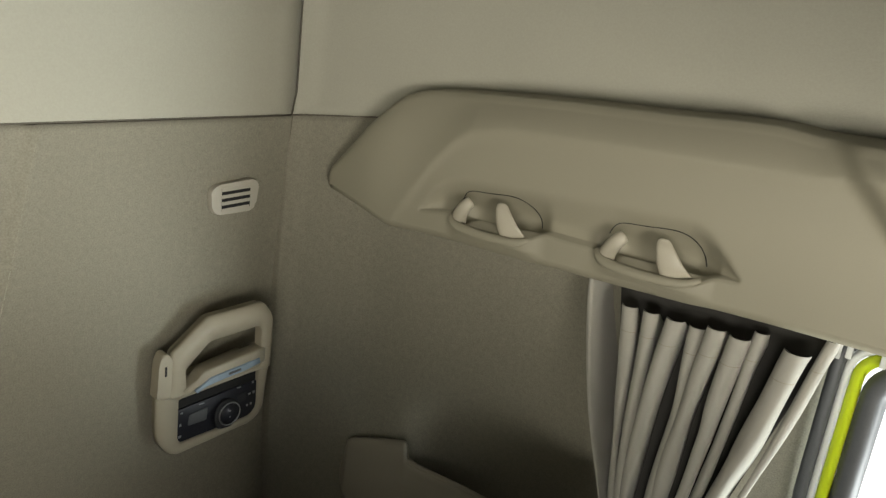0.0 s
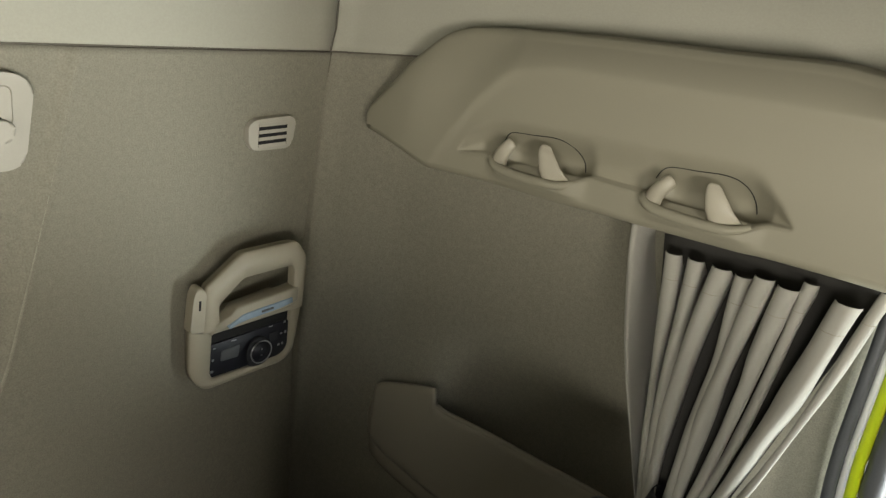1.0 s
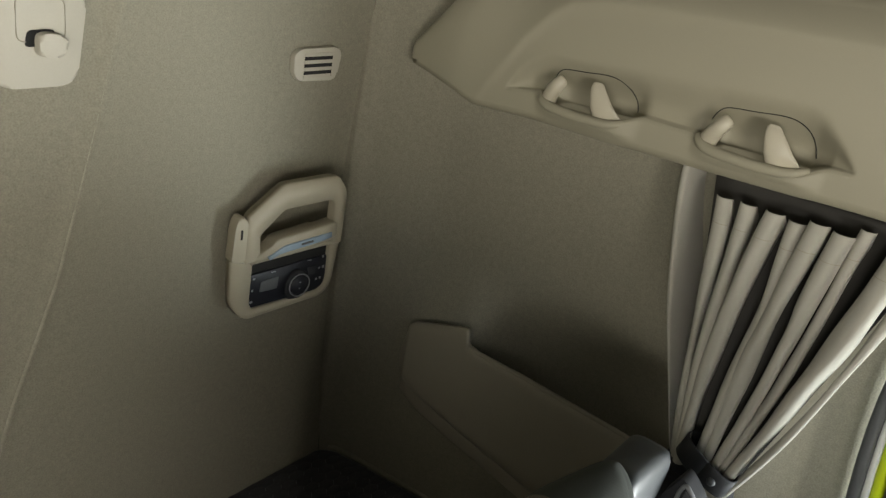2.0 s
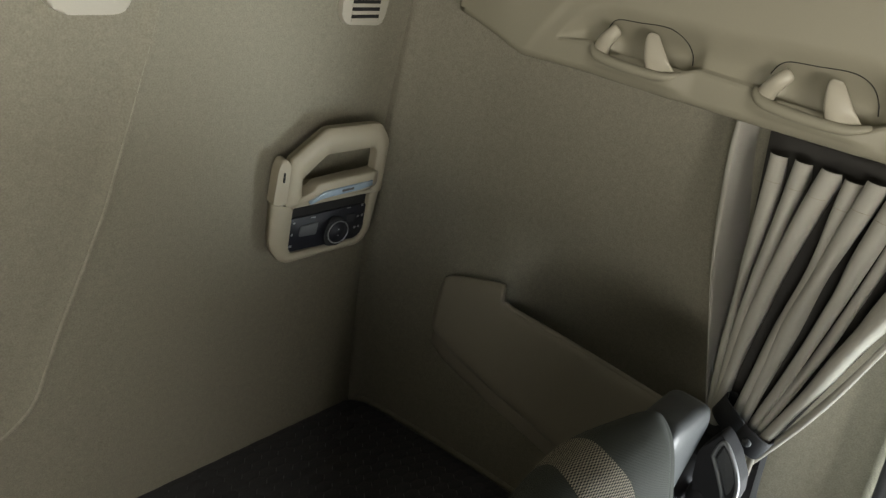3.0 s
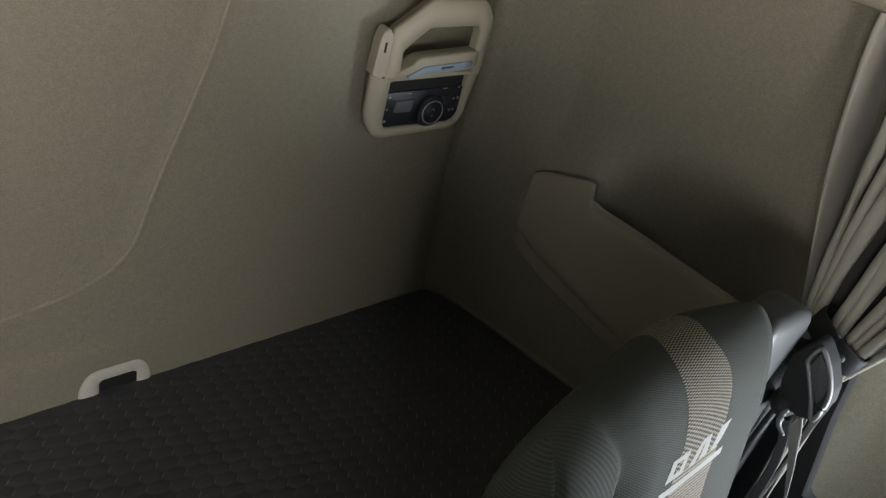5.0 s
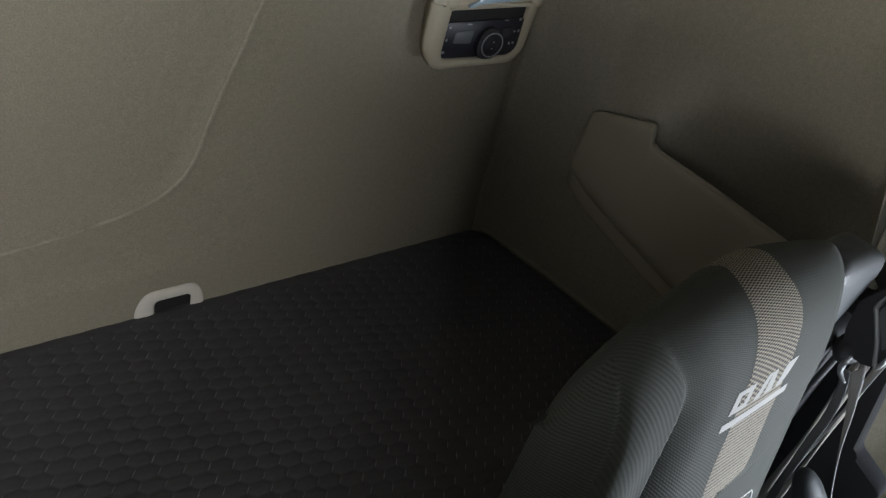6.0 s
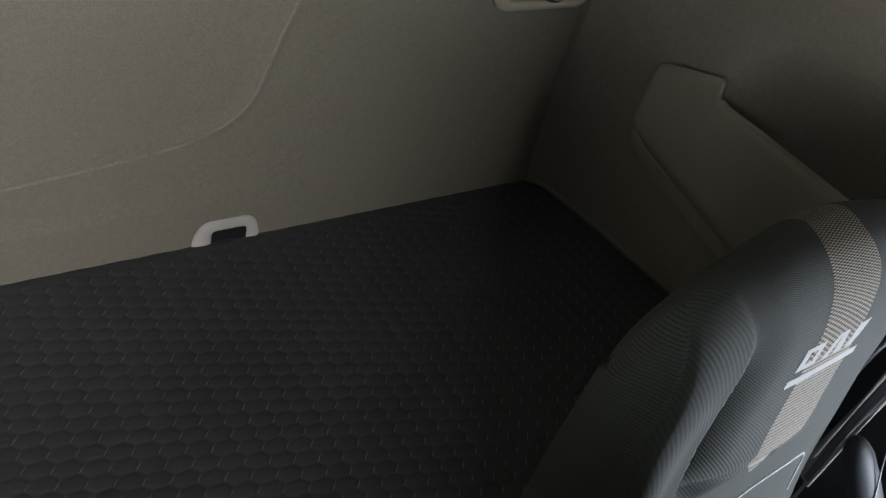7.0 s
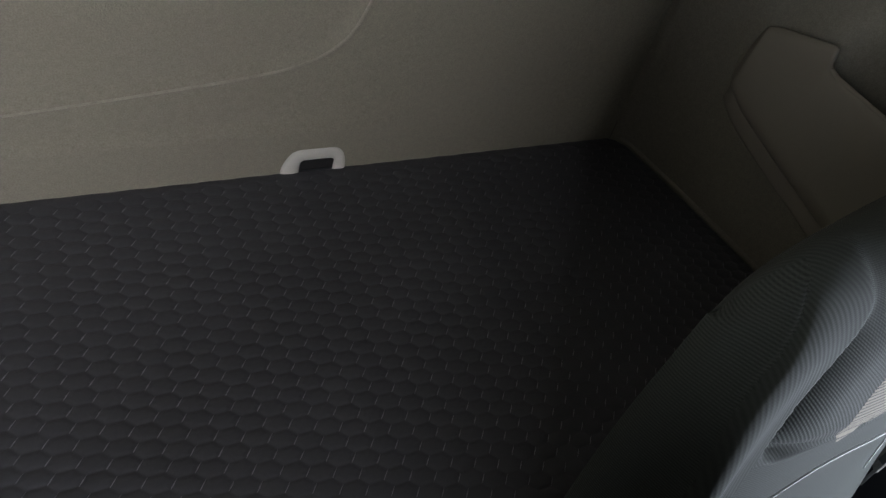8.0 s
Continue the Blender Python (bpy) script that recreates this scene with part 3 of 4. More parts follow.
REC_TOP = [(0.294, 1.698), (0.308, 1.722), (0.326, 1.744), (0.344, 1.757), (0.366, 1.764), (0.551, 1.776), (0.714, 1.788), (0.735, 1.787), (0.752, 1.780), (0.785, 1.750), (0.807, 1.722)]
REC_LOW = [(0.294, 1.692), (0.343, 1.699), (0.512, 1.709), (0.60, 1.709), (0.757, 1.712), (0.807, 1.717)]


HOOKS = [(0.0, 0.0), (0.252, 0.0095)]


def cup_at(d):
    """How far a place along the moulding lies within the cup of a coat hook, and that hook's rise."""
    for f, up in HOOKS:
        w = smooth(0.346, 0.388, d - f) * smooth(0.530, 0.492, d - f)
        if w > 0:
            return w, up
    return 0.0, 0.0


def recess_low(d):
    return lerp_table(REC_LOW, d) - 0.013 * cup_at(d)[0]


def shelf_x(d, z):
    hi, lo, crest = curve_table(SH_TOP, d), curve_table(SH_LOW, d), lerp_table(SH_CREST, d)
    x = 0.004
    # upper band leans back towards the wall; the end piece turns to it
    near_end = smooth(0.36, 0.18, d)
    band = (1 - near_end) * max(0.0, (z - crest) / max(0.03, hi - crest)) ** 1.4 + near_end * max(0.0, (z - 1.70) / max(0.02, hi - 1.70)) ** 3.0 * min(1, (hi - 1.70) / 0.18)
    x += 0.036 * band
    x += 0.014 * (1 - smooth(0.05, 0.20, d)) * (1 - 0.6 * min(1, band)) + 0.016 * (1 - smooth(0.068, 0.088, d))
    # pressed field inside the crest
    x += 0.004 * smooth(-0.006, 0.022, crest - z) * smooth(0.20, 0.29, d)
    # swell towards the door pillar
    x -= 0.026 * smooth(0.0, 0.045, d - 0.895 - (1.868 - z) * 0.95)
    # pocket behind the hooks
    if 0.294 < d < 0.807:
        t, b = lerp_table(REC_TOP, d), recess_low(d)
        w, up = cup_at(d)
        if z <= b:
            # the lip swells forward in front of each hook and is rounded on top
            x -= 0.011 * w * smooth(1.662 + up, 1.679 + up, z)
            x += (0.002 + 0.003 * w) * smooth(b - 0.007, b, z) ** 2
        else:
            f = 1 - (z - b) / max(0.004, t - b)
            if f > 0:
                x += (0.022 + 0.022 * w) * smooth(0, 1, f * 1.25) * min(1, (t - b) / 0.05)
    return x


side_shelf = thing("overhead_moulding", "beige plastic overhead side moulding with a recess for two coat hooks", "overhead moulding", (0.1, -0.5, 1.65))
rows = []
for d in spans((0.0701, 0.088, 0.002), (0.088, 0.28, 0.005), (0.28, 0.32, 0.003), (0.32, 0.77, 0.005), (0.77, 0.82, 0.003), (0.82, 1.05, 0.008), (1.05, 1.9, 0.04)):
    hi, lo = curve_table(SH_TOP, d), curve_table(SH_LOW, d)
    hi = max(hi, lo + 0.003)
    e = min(0.012, (hi - lo) * 0.25)
    wall = 0.14
    col = [(wall, lo)]
    f0 = shelf_x(d, lo + e)
    col += [(f0 + e * 0.9, lo), (f0 + e * 0.35, lo + e * 0.2)]
    rim = recess_low(d) if 0.27 < d < 0.83 else lo + (hi - lo) * 0.2
    for z in [lo + e + (rim - lo - e) * k / 30 for k in range(31)] + [rim + 0.0006 + (hi - e - rim - 0.0006) * k / 70 for k in range(71)]:
        col.append((shelf_x(d, z), z))
    f1 = shelf_x(d, hi - e)
    col += [(f1 + e * 0.4, hi - e * 0.25), (f1 + e, hi), (wall + 0.02, hi + 0.004)]
    rows.append([(x - 0.1, -d + 0.5, z - 1.65) for x, z in col])
part("shell", grid(rows), PLASTIC, side_shelf)


def coat_hook(shift):
    """A folding double coat hook; shift moves it along the moulding (metres forward, up)."""
    f, up = shift
    at = (0.01, -0.44 - f, 1.69 + up)
    hook = thing("coat_hook", "beige plastic folding double coat hook in the overhead moulding", "coat hook", at, group="coat hooks on the overhead moulding")

    def q(x, d, z):
        return (x - at[0], -(d + f) - at[1], z + up - at[2])

    # bar along the lip that joins the two prongs
    bar = spline([q(0.010, 0.358, 1.700), q(0.001, 0.366, 1.692), q(-0.003, 0.382, 1.6865), q(-0.0045, 0.415, 1.6845), q(-0.0045, 0.450, 1.6845), q(-0.002, 0.485, 1.687), q(0.008, 0.508, 1.696)], 5)
    n = len(bar)
    part("bar", sweep(bar, [0.0035 + 0.0045 * math.sin(math.pi * i / (n - 1)) ** 0.5 for i in range(n)], 12, up=(1, 0, 0)), PLASTIC, hook)
    # short rounded prong
    small = spline([q(0.020, 0.366, 1.680), q(0.011, 0.372, 1.692), q(0.003, 0.378, 1.705), q(-0.002, 0.386, 1.717), q(-0.001, 0.393, 1.727), q(0.002, 0.396, 1.731)], 6)
    n = len(small)
    part("prong", sweep(small, [0.0150 - 0.0060 * (i / (n - 3)) ** 0.8 if i < n - 3 else (0.0080, 0.0062, 0.0025)[i - n + 3] for i in range(n)], 14, 0.8, up=(1, 0, 0)), HOOK, hook)
    # fin-shaped prong that runs out into the lip
    rows_ = []
    for z, d0, d1, xf, th in ((1.739, 0.4450, 0.4560, 0.003, 0.004), (1.7365, 0.4425, 0.4610, 0.000, 0.007), (1.731, 0.4420, 0.4660, -0.003, 0.009), (1.722, 0.4435, 0.4740, -0.005, 0.011), (1.711, 0.4460, 0.4830, -0.006, 0.013), (1.703, 0.4480, 0.4910, -0.006, 0.015), (1.697, 0.4510, 0.4950, -0.006, 0.017), (1.691, 0.4530, 0.5080, -0.005, 0.020), (1.686, 0.4540, 0.5180, -0.003, 0.022), (1.679, 0.4540, 0.5220, 0.004, 0.022)):
        ring_ = []
        for k in range(18):
            a_ = 2 * math.pi * k / 18
            ca_, sa_ = math.cos(a_), math.sin(a_)
            # thinner towards the trailing edge
            taper = 1 - 0.45 * smooth(0.0, 1.0, (1 + ca_) / 2)
            ring_.append(q(xf + th / 2 + 0.016 * smooth(1.706, 1.684, z) * smooth(0.2, 1.0, (1 + ca_) / 2) - th / 2 * taper * math.copysign(abs(sa_) ** 0.8, sa_), (d0 + d1) / 2 + (d1 - d0) / 2 * math.copysign(abs(ca_) ** 0.85, ca_), z))
        rows_.append(ring_)
    v_, f_ = grid(rows_, closed=True)
    f_.append(tuple(range(18)))
    part("prong", (v_, f_), HOOK, hook)
    # flap with its dark joint
    joint = []
    for d, z in ((0.362, 1.720), (0.370, 1.734), (0.384, 1.742), (0.42, 1.746), (0.452, 1.750), (0.472, 1.748), (0.488, 1.738), (0.497, 1.722), (0.502, 1.706)):
        joint.append(q(shelf_x(d + f, z + up) - 0.0002, d, z))
    part("joint", sweep(spline(joint, 4), 0.0008, 6), GAP, hook, "dark joint line round the flap")
    return hook


for at_hook in HOOKS:
    coat_hook(at_hook)

# ---- curtain ----
curtain = thing("curtain", "cream pleated cab curtain gathered by a black tie", "curtain", (0.03, -0.76, 1.2))
# place along the rail, half width at the top, place at the tie, half width there, depth, drop at the top
FOLDS = [(0.5975, 0.0130, 0.7110, 0.0035, 0.036, 0.000), (0.662, 0.0150, 0.7140, 0.0055, 0.014, 0.012), (0.697, 0.0145, 0.7170, 0.0060, 0.006, 0.010), (0.735, 0.0158, 0.7250, 0.0090, -0.004, 0.008), (0.762, 0.0150, 0.7480, 0.0065, 0.014, 0.016), (0.790, 0.0160, 0.7600, 0.0075, 0.000, 0.006), (0.821, 0.0170, 0.7700, 0.0065, 0.000, 0.010), (0.843, 0.0120, 0.7790, 0.0050, 0.020, 0.002), (0.893, 0.0205, 0.7870, 0.0080, -0.008, 0.006), (0.928, 0.0100, 0.7960, 0.0045, 0.010, 0.000)]
# how far each fold hangs forward of a straight line half way down
SWAY = [-0.002, -0.006, -0.004, -0.012, 0.004, -0.004, 0.006, 0.008, 0.010, 0.019]
LEVELS = 44
RING = 22
for i, (d0, r0, d1, r1, dep, drop) in enumerate(FOLDS):
    ztop = (1.655 if i in (0, 9) else 1.641) + 0.012 * (d0 - 0.6) / 0.32 - drop
    ztie = 1.235 - 0.045 * (i / (len(FOLDS) - 1))
    rows = []
    for k in range(LEVELS + 1):
        v = k / LEVELS
        z = ztop + (ztie - ztop) * v
        bulge = math.sin(math.pi * v)
        c = d0 + (d1 - d0) * v ** (1.45 if i == 0 else 0.92) + bulge * (SWAY[i] + 0.002 * math.sin(5.0 * v + 1.7 * i))
        r = (r0 if i == 0 else r0 * 0.81) * (1 - v ** 1.1) + r1 * v ** 1.1 + 0.0018 * math.sin(6 * v + 2.3 * i) * bulge
        xc = 0.030 + dep * (1 - v) + 0.005 * math.sin(2.2 * v + i) * bulge
        row = []
        if i == 0:
            # the flat front edge of the cloth, its free border towards the cab, turning back into a deep fold
            for j in range(RING + 1):
                a = math.pi * j / RING
                u = (1 - math.cos(a)) / 2
                row.append((xc - 0.012 * math.sin(a) * (1 - 0.5 * u) + (0.012 * u + 0.095 * smooth(0.35, 1.0, u)) * (1 - 0.65 * v) + 0.004 * bulge * math.sin(9 * v + 4 * u) - 0.03, -(c - r * math.cos(a)) + 0.76, z - 1.2))
        else:
            # a pleat round in front, its two sides running back to the wall
            deep = (0.050 - dep) * (1 - 0.75 * v)
            for j in range(RING + 1):
                a = math.pi * min(max((j - 4) / (RING - 8), 0), 1)
                back_ = max(4 - j, j - RING + 4, 0) / 4
                dent = 1 - bulge * (0.06 * math.sin(3 * a + 7 * v + 2 * i) + 0.05 * math.sin(2 * a - 11 * v + i))
                if i == 6:
                    dent -= 0.30 * math.exp(-((v - 0.34) / 0.07) ** 2) * max(0.0, math.sin(a + 0.6))
                flat_ = 0.95 + 0.35 * smooth(0.0, 0.3, v)
                crease = 0.0035 * bulge * noise.noise(Vector((18 * (c - r * math.cos(a)), 40 * xc + i, 9 * z)))
                row.append((xc - (r * flat_ * dent + crease) * math.sin(a) + deep * back_ - 0.03, -(c - (r * (1 - 0.35 * back_) * dent + crease) * math.cos(a)) + 0.76, z - 1.2 - 0.026 * back_ * (1 - v) ** 6))
        rows.append(row)
    pleat = part("pleat" if i else "front_edge", grid(rows), CURTAIN, curtain)
    if i:
        part("hem_stitch", sweep([(p[0] - 0.0004, p[1], p[2]) for p in rows[4][5:RING - 4]], 0.0004, 5), PLASTIC, pleat)
# dark sheet puts the shade between the folds into colour and stops door light
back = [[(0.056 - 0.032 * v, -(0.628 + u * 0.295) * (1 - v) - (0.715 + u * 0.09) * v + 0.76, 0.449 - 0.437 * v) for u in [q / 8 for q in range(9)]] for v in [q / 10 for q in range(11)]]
part("shade_sheet", plate(back, (0.07, 0, 0)), PLEAT_SHADE, curtain, "dark sheet for the shade behind the pleats")
# clear gliders at the end of the rail
for d_, z_ in ((0.932, 1.632), (0.945, 1.636), (0.985, 1.636)):
    part("glider", block((0.052, 0.76 - d_ - 0.004, z_ - 1.2), (0.064, 0.76 - d_ + 0.004, z_ - 1.2 + 0.022), 0.002), PRIMER, curtain, "small clear curtain glider")
# the cloth's tail under the tie
for d0, d1, x0, w in ((0.794, 0.806, -0.008, 0.0085), (0.776, 0.794, 0.000, 0.010), (0.762, 0.780, 0.010, 0.010)):
    pts = spline([(x0, 0.76 - d0, 0.028), (x0 + 0.002, 0.76 - (d0 + d1) / 2, -0.10), (x0, 0.76 - d1, -0.25), (x0 + 0.004, 0.76 - d1 - 0.004, -0.44)], 6)
    part("tail", sweep(pts, [w * (0.7 + 0.3 * math.sin(0.4 * k)) for k in range(len(pts))], 10, 0.6), CURTAIN, curtain)
tie = thing("curtain_tie", "black curtain tie strap with a snap button", "curtain tie", (0.014, -0.766, 1.246))
strap = []
for k in range(33):
    a = 2 * math.pi * k / 32
    row = []
    for s_, g in ((-0.018, 0.95), (-0.016, 1.0), (0.016, 1.0), (0.018, 0.95)):
        ca, sa = math.cos(a), math.sin(a)
        dd = 0.043 * math.copysign(abs(sa) ** 0.8, sa) * g
        row.append((0.006 - 0.024 * math.copysign(abs(ca) ** 0.7, ca) * g, -dd - 0.30 * s_, -0.45 * dd + s_))
    strap.append(row)
part("strap", plate(strap, (0.0015, 0, 0)), BLACK, tie)
part("snap", sweep([(-0.0175, -0.018, -0.009), (-0.021, -0.018, -0.009), (-0.0225, -0.018, -0.009)], [0.007, 0.006, 0.002], 12, up=(0, 1, 0)), GREY_RUBBER, tie)

part("strap_end", sweep([(0.036, -0.006, -0.008), (0.038, -0.010, -0.03), (0.040, -0.012, -0.058)], [0.011, 0.012, 0.009], 12), GREY_RUBBER, tie, "dark rounded end of the strap")

# belt housing at the foot of the pillar
reel = thing("belt_housing", "black plastic belt housing on the side wall by the curtain", "belt housing", (0.09, -0.78, 0.80))
part("cover", prism(round_corners([(0.075, 0.0), (0.095, 0.30), (0.095, 0.385), (0.045, 0.415), (-0.016, 0.41), (-0.03, 0.30), (-0.062, 0.14), (-0.13, 0.115), (-0.13, 0.0)], 0.012, 4), 0.03, -0.014, "x", 0.006, 3), BLACK, reel)
# added block; stops door light leaking on to the mattress and rear wall
part("leak_block", block((-0.145, 0.035, -0.25), (-0.012, 0.078, 0.37), 0.01), BLACK, reel)
# black block hides the lower wall by the armrest
part("foot_block", block((-0.03, -0.17, -0.35), (0.03, 0.04, 0.05), 0.012), BLACK, reel)
part("slot", block((-0.017, -0.02, 0.355), (-0.0135, 0.04, 0.362), 0.0), GAP, reel, soft=False)

# ---- rear wall fittings ----
vent = thing("wall_vent", "pale beige plastic air vent with dark slots on the rear wall", "air vent", (-0.1295, -0.003, 1.6645))
o = round_corners([(-0.0515, 0.014), (-0.038, 0.024), (0.038, 0.028), (0.0515, 0.019), (0.046, -0.018), (0.036, -0.0285), (-0.037, -0.028), (-0.0495, -0.016)], 0.005, 3)
ring = prism(o, 0.012, -0.006, "y", 0.003)
part("frame", ring, PLASTIC_LIGHT, vent)
part("backing", block((-0.030, -0.0075, -0.0205), (0.030, -0.0061, 0.0175), 0.0), GAP, vent, "dark vent backing", soft=False)
for k in range(4):
    z = 0.0165 - 0.0118 * k
    a, b = -0.032 + 0.0005 * k, 0.032 - 0.0012 * k
    part("slat", plate([[(a, -0.0080, z + 0.0014), (b, -0.0080, z + 0.0030)], [(a, -0.0092, z - 0.0040), (b, -0.0092, z - 0.0024)]], (0, 0.0018, 0)), PLASTIC_LIGHT, vent, soft=False)

latch = thing("wall_latch", "pale beige latch plate with turn knob on the rear wall", "latch", (-0.580, 0.006, 1.709))
o = round_corners([(-0.062, 0.044), (-0.045, 0.058), (0.036, 0.058), (0.059, 0.042), (0.046, -0.054), (0.030, -0.064), (-0.040, -0.066), (-0.058, -0.052)], 0.012, 4)
part("plate", prism(o, 0.01, -0.017, "y", 0.004, 3), PLASTIC_LIGHT, latch)
o = round_corners([(-0.026, -0.010), (-0.026, 0.042), (0.031, 0.042), (0.031, -0.008)], 0.010, 4)
part("flap_joint", sweep([(a, -0.0172, b) for a, b in o], 0.0008, 6), PLASTIC, latch)
part("finger_hole", prism(round_corners([(-0.018, -0.016), (-0.014, 0.004), (0.018, 0.006), (0.022, -0.014)], 0.006, 3), -0.0165, -0.0176, "y", 0.0), GAP, latch, "dark finger hole")
part("knob", prism(round_corners([(-0.006, -0.026), (-0.006, 0.000), (0.006, 0.004), (0.028, 0.000), (0.032, -0.012), (0.022, -0.028)], 0.008, 4), -0.016, -0.030, "y", 0.005, 3, 0.05), PLASTIC_LIGHT, latch)

# grab handle with lamp and bunk controls
unit = thing("bunk_control_unit", "beige grab handle with lamp and black bunk controls, rear wall", "control unit", (-0.167, 0.0, 1.23))
unit.rotation_euler = (0, 0, -math.atan(0.1))


def frame_ring(outer, inner, y_back, y_front, y_in):
    """A moulded frame between two outlines with as many points, with a rounded front lip."""
    n = len(outer)
    ci = (sum(p[0] for p in outer) / n, sum(p[1] for p in outer) / n)

    def loop(points, y, k=1.0):
        return [(ci[0] + (a - ci[0]) * k, y, ci[1] + (b - ci[1]) * k) for a, b in points]

    mid = [((a * 0.5 + c * 0.5), (b * 0.5 + d * 0.5)) for (a, b), (c, d) in zip(outer, inner)]
    rows_ = [loop(outer, y_back, 0.97), loop(outer, (y_back + y_front) / 2, 0.99), loop(outer, y_front + 0.012, 1.0), loop(outer, y_front + 0.005, 0.99), loop(outer, y_front + 0.0015, 0.972)]
    rows_ += [loop(mid, y_front), loop(inner, y_front + 0.001, 1.02), loop(inner, y_front + 0.004, 1.0), loop(inner, y_in, 0.985)]
    return grid(rows_, closed=True)


outer = round_corners([(-0.130, 0.121), (-0.129, 0.040), (-0.100, 0.003), (0.066, 0.015), (0.087, 0.036), (0.096, 0.124)], [0.003, 0.02, 0.016, 0.014, 0.016, 0.004], 6)
inner = round_corners([(-0.088, 0.108), (-0.089, 0.034), (-0.083, 0.022), (0.058, 0.028), (0.072, 0.042), (0.071, 0.118)], [0.003, 0.008, 0.008, 0.010, 0.010, 0.004], 6)
part("housing", frame_ring(outer, inner, -0.032, -0.052, -0.034), HANDLE, unit)
part("back_block", block((-0.098, -0.038, 0.018), (0.076, 0.04, 0.135), 0.006), HANDLE, unit)
panel = part("control_panel", prism(round_corners([(-0.089, 0.086), (-0.090, 0.023), (0.060, 0.028), (0.073, 0.042), (0.073, 0.096)], 0.006, 4), -0.022, -0.046, "y", 0.002), GLOSS, unit, "glossy black control panel")
# black block puts the shade under the lamp bar into colour
part("shadow_gap", block((-0.088, -0.0425, 0.080), (0.072, -0.02, 0.130), 0.0), GAP, unit, "black strip for the shade over the controls", soft=False)
kx, kz = 0.008, 0.050
part("knob", sweep([(kx - 0.002, -0.044, kz), (kx, -0.049, kz), (kx, -0.0525, kz), (kx, -0.0535, kz)], [0.030, 0.0285, 0.0265, 0.002], 28), BLACK, panel)
rr = [(kx + 0.003 + 0.0215 * math.cos(2 * math.pi * k / 32), -0.0538, kz + 0.0215 * math.sin(2 * math.pi * k / 32)) for k in range(33)]
part("knob_ring", sweep(rr, 0.0012, 6, up=(0, 1, 0)), SILVER, panel, "bright knob ring")
part("knob_face", sweep([(kx + 0.003, -0.0525, kz), (kx + 0.003, -0.0545, kz), (kx + 0.003, -0.0547, kz)], [0.0195, 0.019, 0.002], 24), GLOSS, panel)
part("display", prism(round_corners([(-0.066, 0.070), (-0.068, 0.050), (-0.032, 0.050), (-0.030, 0.074)], 0.004, 3), -0.045, -0.0475, "y", 0.001), GREY_RUBBER, panel, "small grey display window")
part("rocker", prism(round_corners([(0.030, 0.078), (0.034, 0.062), (0.050, 0.062), (0.050, 0.080)], 0.003, 3), -0.045, -0.0475, "y", 0.001), BLACK, panel)
for mx, mz, w, hgt in ((-0.083, 0.078, 0.006, 0.004), (-0.085, 0.056, 0.005, 0.006), (-0.086, 0.034, 0.008, 0.006), (-0.045, 0.084, 0.013, 0.0025), (0.030, 0.092, 0.012, 0.0025), (0.060, 0.094, 0.006, 0.006), (0.054, 0.072, 0.006, 0.005), (0.063, 0.073, 0.006, 0.007), (0.050, 0.050, 0.006, 0.006), (0.058, 0.051, 0.005, 0.006)):
    part("button_mark", block((mx + 0.003 - w * 0.35, -0.0468, mz - hgt * 0.35), (mx + 0.003 + w * 0.35, -0.0458, mz + hgt * 0.35), 0.0), MARK, panel, "pale unreadable button mark", soft=False)
for mz in (0.006, -0.006):
    part("knob_mark", block((kx + 0.0015, -0.0553, kz + mz - 0.001), (kx + 0.0045, -0.0544, kz + mz + 0.001), 0.0), MARK, panel, soft=False)


def ribbon(path, half, deep):
    """A moulded bar of rounded oblong section, half wide across the wall on each side, deep from it."""
    rows_ = []
    n_ = len(path)
    for i_, p in enumerate(path):
        d_ = (path[min(i_ + 1, n_ - 1)] - path[max(i_ - 1, 0)])
        d_.y = 0
        d_.normalize()
        s_ = Vector((d_.z, 0, -d_.x))
        hw = half[i_] if isinstance(half, list) else half
        r_ = []
        for k in range(16):
            a_ = 2 * math.pi * k / 16
            ca_, sa_ = math.cos(a_), math.sin(a_)
            r_.append(p + s_ * (hw * math.copysign(abs(ca_) ** 0.3, ca_)) + Vector((0, deep * math.copysign(abs(sa_) ** 0.3, sa_) + deep, 0)))
        rows_.append(r_)
    v_, f_ = grid(rows_, closed=True)
    f_.append(tuple(range(16))[::-1])
    f_.append(tuple((n_ - 1) * 16 + k for k in range(16)))
    return v_, f_


# side cheek with a small slot
part("cheek", prism(round_corners([(-0.130, 0.122), (-0.126, 0.185), (-0.119, 0.200), (-0.108, 0.198), (-0.100, 0.175), (-0.100, 0.112)], [0.002, 0.012, 0.008, 0.006, 0.01, 0.002], 4), -0.032, -0.0535, "y", 0.005, 3), HANDLE, unit)
part("cheek_slot", block((-0.1165, -0.0545, 0.160), (-0.1128, -0.046, 0.177), 0.0004), GAP, unit, "small dark slot", soft=False)
def facet(points, r, steps=4):
    """An open line with its corners rounded."""
    pts = [Vector(p) for p in points]
    out = [pts[0]]
    for a_, p, b_ in zip(pts, pts[1:], pts[2:]):
        pa, pb = p + (a_ - p).normalized() * min(r, (a_ - p).length * 0.45), p + (b_ - p).normalized() * min(r, (b_ - p).length * 0.45)
        out += [(1 - k / steps) ** 2 * pa + 2 * (k / steps) * (1 - k / steps) * p + (k / steps) ** 2 * pb for k in range(steps + 1)]
    return out + [pts[-1]]


